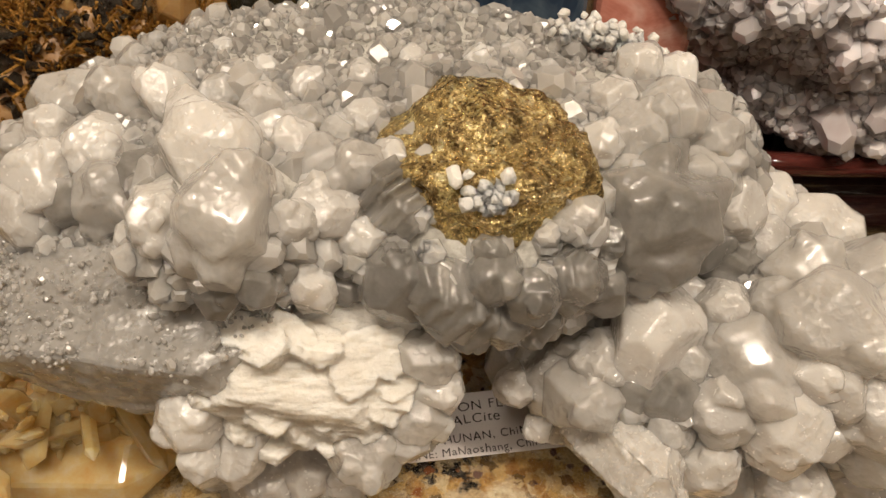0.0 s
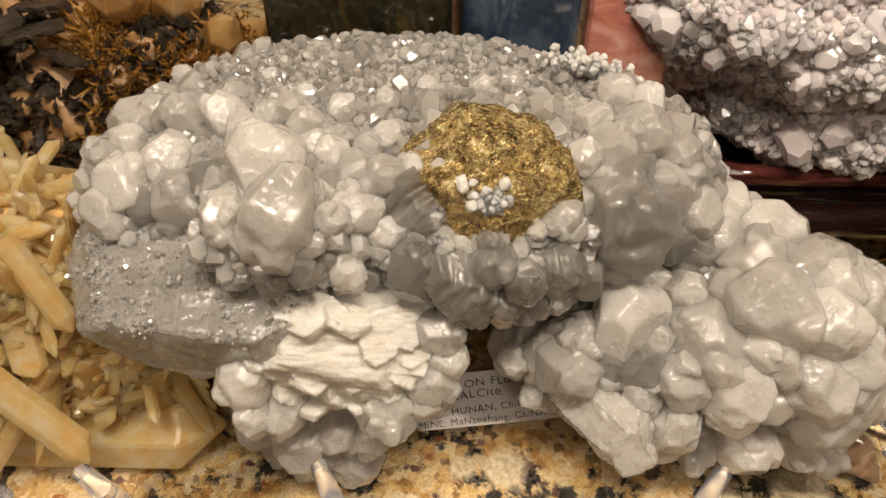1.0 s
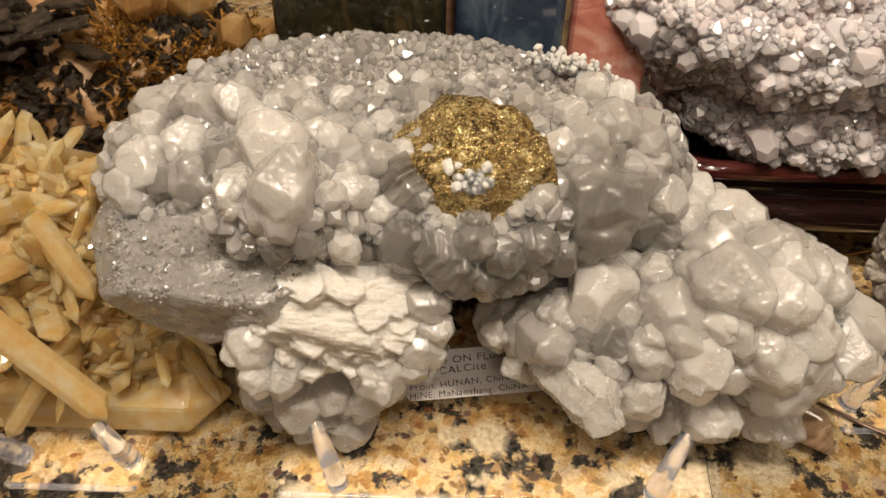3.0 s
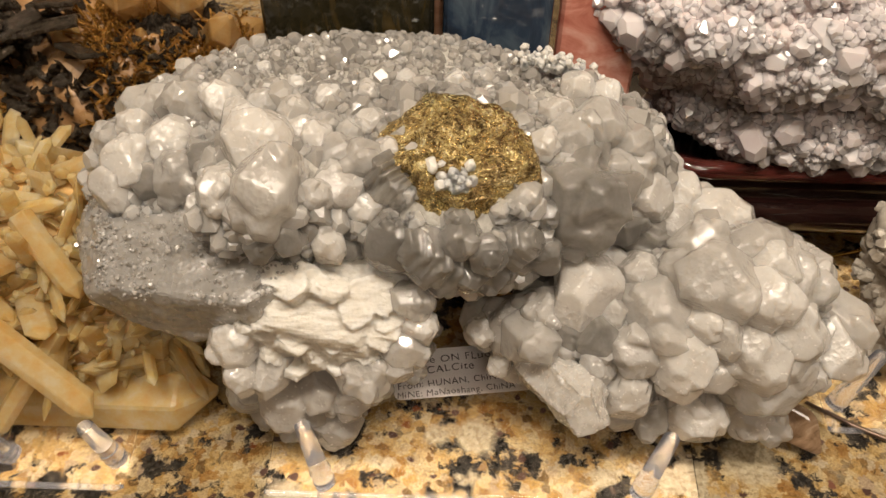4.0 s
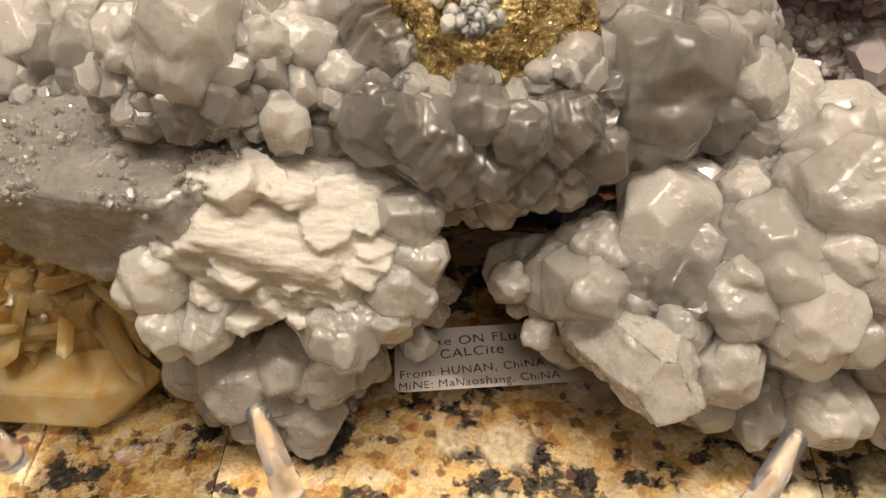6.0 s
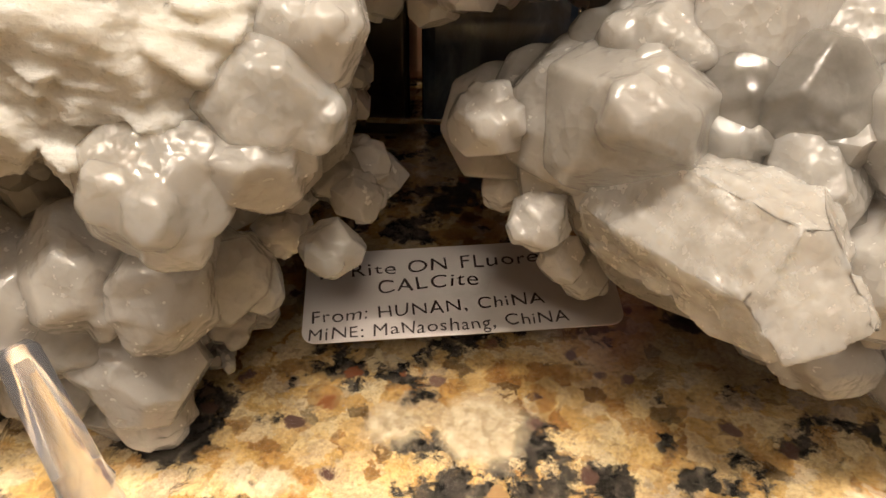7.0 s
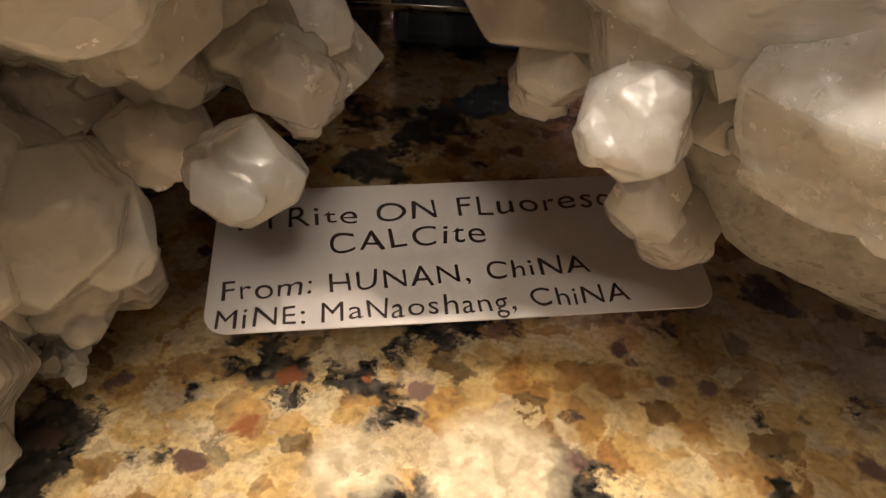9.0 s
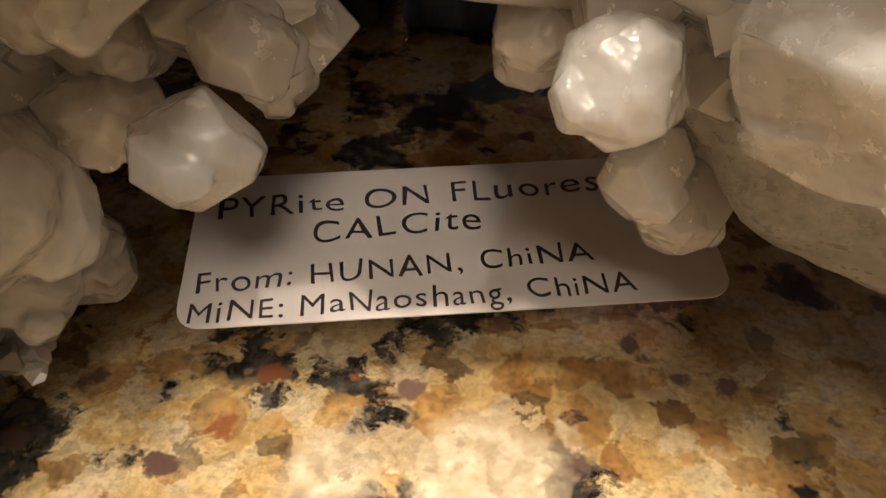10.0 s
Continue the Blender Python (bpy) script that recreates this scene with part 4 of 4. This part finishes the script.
for a, b, r, q in (((-0.225, 0.206, 0.016), (-0.058, 0.207, 0.013), 0.018, 0.75), ((-0.148, 0.195, 0.075), (-0.098, 0.172, 0.046), 0.0075, 0.6), ((-0.205, 0.18, 0.038), (-0.140, 0.188, 0.066), 0.005, 0.7), ((-0.13, 0.2, 0.055), (-0.155, 0.175, 0.022), 0.006, 0.8), ((-0.13, 0.225, 0.105), (-0.106, 0.205, 0.085), 0.006, 0.8)):
    a, b = Vector(a), Vector(b)
    ln = (b - a).length
    part("quartz_crystal", quartz(PEACH, r, ln, min(r * 1.1, ln * 0.3), int(ln * 1e4), q), None, gold, "large golden quartz prism", Matrix.Translation(a) @ toward(b - a, 0.4))
easel("acrylic_easel", -0.127, 0.164, 0.062, "small clear acrylic easel with two pegs under golden quartz", -0.010, 0.012, 0.0045)

# ---- black and golden rutile specimen with smoky quartz ----
rut = thing("rutile_quartz_specimen", -0.14, 0.36, 0.0, "black hematite and golden rutile on amber smoky quartz", "mineral")
RUT_LUMPS = [((-.13, .352, .075), (.085, .05, .072)), ((-.20, .37, .08), (.08, .05, .075)), ((-.085, .36, .09), (.045, .04, .055))]
part("base_mass", lump(RUT_LUMPS, 4, 0.12, 3.0, 15, "base_mass"), BROWN_BASE, rut, "brown stained quartz base")
rrng = random.Random(33)
black = scatter(RUT_LUMPS, 1700, rrng, lambda p, n: n[1] < 0.5 and p[2] > 0.06 and noise.noise(Vector(p) * 28) > 0.0)
part("blade_crust", druse_mesh("blade_crust", black, lambda p, n: 0.0026, rrng, 2.6, 0.9, 4, (0.2, 0.5)), HEMATITE, rut, "glossy black hematite blades", kind="stuff")
gold_n = scatter(RUT_LUMPS, 2600, rrng, lambda p, n: n[1] < 0.5 and p[2] > 0.08 and noise.noise(Vector(p) * 28 + Vector((5, 1, 2))) > 0.0)
part("needle_crust", druse_mesh("needle_crust", gold_n, lambda p, n: 0.0007, rrng, 13.0, 0.9, 4, (0.5, 0.9)), RUTILE, rut, "fine golden rutile needles", kind="stuff")
sshapes = [quartz(SMOKY, 0.42, 1.0, 0.35, 160 + i, 0.8) for i in range(4)]
for x, y, z, s, dx, dz in ((-.10, .375, .135, .05, .2, .5), (-.14, .39, .14, .06, -.3, .4), (-.19, .38, .135, .055, -.4, .6), (-.215, .33, .09, .05, -.2, .5), (-.07, .37, .12, .04, .5, .6), (-.225, .35, .06, .06, -.6, .1), (-.115, .345, .128, .026, .2, .8), (-.155, .345, .13, .03, .3, .7), (-.12, .36, .15, .045, .1, .3), (-.075, .35, .135, .035, .3, .4), (-.235, .33, .105, .05, .2, .3), (-.20, .31, .07, .04, -.1, .2)):
    part("quartz_crystal", rrng.choice(sshapes), None, rut, "amber smoky quartz crystal", Matrix.Translation((x, y, z)) @ toward((dx, -0.35, dz), rrng.uniform(0, 6)) @ Matrix.Diagonal((s * 0.7, s * 0.8, s * 0.9, 1)))
for i in range(14):
    p = Vector((rrng.uniform(-0.21, -0.135), rrng.uniform(0.315, 0.345), rrng.uniform(0.135, 0.158)))
    bl = box(-0.013, 0.013, -0.005, 0.005, -0.0014, 0.0014, 0.0006, 1)
    part("hematite_plate", bl, HEMATITE, rut, "glossy black hematite plate", Matrix.Translation(p) @ pose(0, 0, 0, rrng.uniform(-25, 25), rrng.uniform(-25, 15), rrng.uniform(-40, 40)))

# ---- polished towers ----
def tower(name, material, x0, x1, y0, depth, height, label, taper=0.0, lean=0.0):
    bm = box(x0, x1, y0, y0 + depth, 0.0005, height, 0.005, 3)
    top = Vector(((x0 + x1) / 2, y0 + depth / 2, height))
    for q in bm.verts:
        k = q.co.z / height
        q.co.x += (top.x - q.co.x) * taper * k + lean * k
        q.co.y += (top.y - q.co.y) * taper * k
    ob = thing(name, (x0 + x1) / 2, y0 + depth / 2, 0.0, label, "stone tower", "polished stones")
    part("block", bm, material, ob, smooth=False)
    return ob


tower("polished_stone", DARK_STONE, -0.046, 0.042, 0.338, 0.045, 0.24, "polished dark olive brown stone block standing upright")
tower("polished_stone", BLUE_STONE, 0.0465, 0.102, 0.338, 0.045, 0.23, "polished blue grey stone block standing upright")
tower("polished_stone", PINK_STONE, 0.106, 0.150, 0.345, 0.05, 0.22, "polished pink and salmon stone block standing upright")
tower("polished_stone", SALMON, 0.030, 0.075, 0.395, 0.04, 0.22, "salmon tan stone block behind the dark stones")

# ---- lavender druse on a rosewood stand ----
lav = thing("lavender_druse", 0.25, 0.38, 0.075, "pale lavender quartz druse boulder on a rosewood stand", "mineral")
LAV_LUMPS = [((.238, .388, .155), (.122, .078, .048)), ((.262, .378, .100), (.090, .060, .030)), ((.30, .38, .155), (.08, .075, .052))]
stone = part("core", lump(LAV_LUMPS, 5, 0.13, 3.2, 27, "core", 0.0022), LAVENDER_BODY, lav, "brownish lavender quartz core").data
lrng = random.Random(55)
pts_l = on_mesh(stone, 7500, lrng, lambda p, n: n[1] < 0.5)
part("crystal_crust", block_mesh("crystal_crust", pts_l, lambda p, n: (0.0033 if noise.noise(Vector(p) * 40) > 0 else 0.0023) * (1.9 if lrng.random() < 0.06 else 1.0), lrng, 0.1), LAVENDER, lav, "lavender white sparkling crystals", kind="stuff")


def racetrack(cx, cy, hx, hy, r, n=14):
    out = []
    for sx, sy, a0 in ((1, -1, -90), (1, 1, 0), (-1, 1, 90), (-1, -1, 180)):
        for k in range(n + 1):
            a = radians(a0 + 90 * k / n)
            out.append((cx + sx * (hx - r) + r * math.cos(a), cy + sy * (hy - r) + r * math.sin(a)))
    return out


def wooden_stand():
    ob = thing("wooden_stand", 0.265, 0.39, 0.0, "dark lacquered rosewood stand with stepped oval rim", "stand")
    prof = [(-0.006, 0.034), (0.004, 0.038), (0.009, 0.046), (0.0095, 0.052), (0.006, 0.0565), (-0.001, 0.058), (-0.004, 0.061), (-0.004, 0.067), (0.0, 0.071), (0.001, 0.075), (-0.002, 0.0785), (-0.007, 0.078), (-0.010, 0.073)]
    bm = bmesh.new()
    rings = []
    for off, z in prof:
        rings.append([bm.verts.new((x, y, z)) for x, y in racetrack(0.265, 0.39, 0.108 + off, 0.064 + off, 0.045 + off)])
    for a, b in zip(rings, rings[1:]):
        for k in range(len(a)):
            bm.faces.new((a[k], a[(k + 1) % len(a)], b[(k + 1) % len(a)], b[k]))
    bm.faces.new(rings[0][::-1])
    bm.faces.new(rings[-1])
    part("platform", bm, BLACK_LACQUER, ob, "black lacquered wooden platform", smooth=True)
    rim = bmesh.new()
    loops = [[rim.verts.new((x, y, z)) for x, y in racetrack(0.265, 0.39, 0.108 + off, 0.064 + off, 0.045 + off)] for off, z in ((-0.008, 0.0775), (-0.006, 0.081), (-0.0005, 0.0825), (0.004, 0.0795), (0.0045, 0.075), (0.001, 0.072), (-0.004, 0.0718))]
    for a, c in zip(loops, loops[1:]):
        for k in range(len(a)):
            rim.faces.new((a[k], c[k], c[(k + 1) % len(a)], a[(k + 1) % len(a)]))
    part("rim", rim, ROSEWOOD, ob, "reddish brown lacquered rim", smooth=True)
    for fx, fy in ((0.185, 0.35), (0.345, 0.35), (0.185, 0.43), (0.345, 0.43)):
        part("foot", tube([(fx, fy, 0.0004), (fx, fy, 0.006), (fx, fy, 0.02), (fx, fy, 0.036)], [0.010, 0.012, 0.008, 0.014], 16), ROSEWOOD, ob, smooth=True)
    return ob


wooden_stand()

# ---- small things at the side ----
side = thing("rough_rock", 0.285, 0.255, 0.0, "white and brown rough rock on a clear easel", "mineral")
SIDE = [((.300, .262, .075), (.036, .03, .045)), ((.292, .25, .045), (.026, .02, .03))]
rock = part("core", lump(SIDE, 4, 0.2, 2.5, 41, "core"), BACK_ROCK, side, "").data
part("crust", block_mesh("crust", on_mesh(rock, 420, lrng), lambda p, n: 0.0028, lrng, 0.3), BACK_ROCK, side, "small pale crystals", kind="stuff")
easel("acrylic_easel", 0.283, 0.210, 0.066, "clear acrylic easel with two pegs under a rough rock", 0.02, 0.012, 0.0155)
v, f = facet_ball([((0, 0, 1), 0.32), ((0, 0, -1), 0.32), ((1, 1, 0), 0.8), ((-1, 1, 0), 0.8), ((1, -1, 0), 0.8), ((-1, -1, 0), 0.8)], 4, 5)
cab = part("polished_cabochon", raw_mesh("polished_cabochon", v, f), CABOCHON, m=Matrix.Translation((0.228, 0.203, 0.0135)) @ pose(0, 0, 0, 40, 25, -50) @ Matrix.Diagonal((0.017, 0.010, 0.013, 1)))
tagged(cab, "glossy pinkish brown polished stone leaning under the calcite", "stone")
wire = part("metal_stem", tube([(0.244, 0.226, 0.002), (0.262, 0.212, 0.0026), (0.285, 0.2, 0.0024), (0.31, 0.185, 0.0022)], [0.0009, 0.0013, 0.0014, 0.0013], 10), BRONZE, smooth=True)
tagged(wire, "thin dark bronze metal stem lying on the granite", "wire")
gw = part("gold_wire", tube([(0.262, 0.327, 0.0016), (0.284, 0.338, 0.0016), (0.33, 0.352, 0.0016), (0.36, 0.358, 0.0016)], [0.0013] * 4, 8), GOLD_WIRE, smooth=True)
tagged(gw, "thin golden wire lying on the granite", "wire")
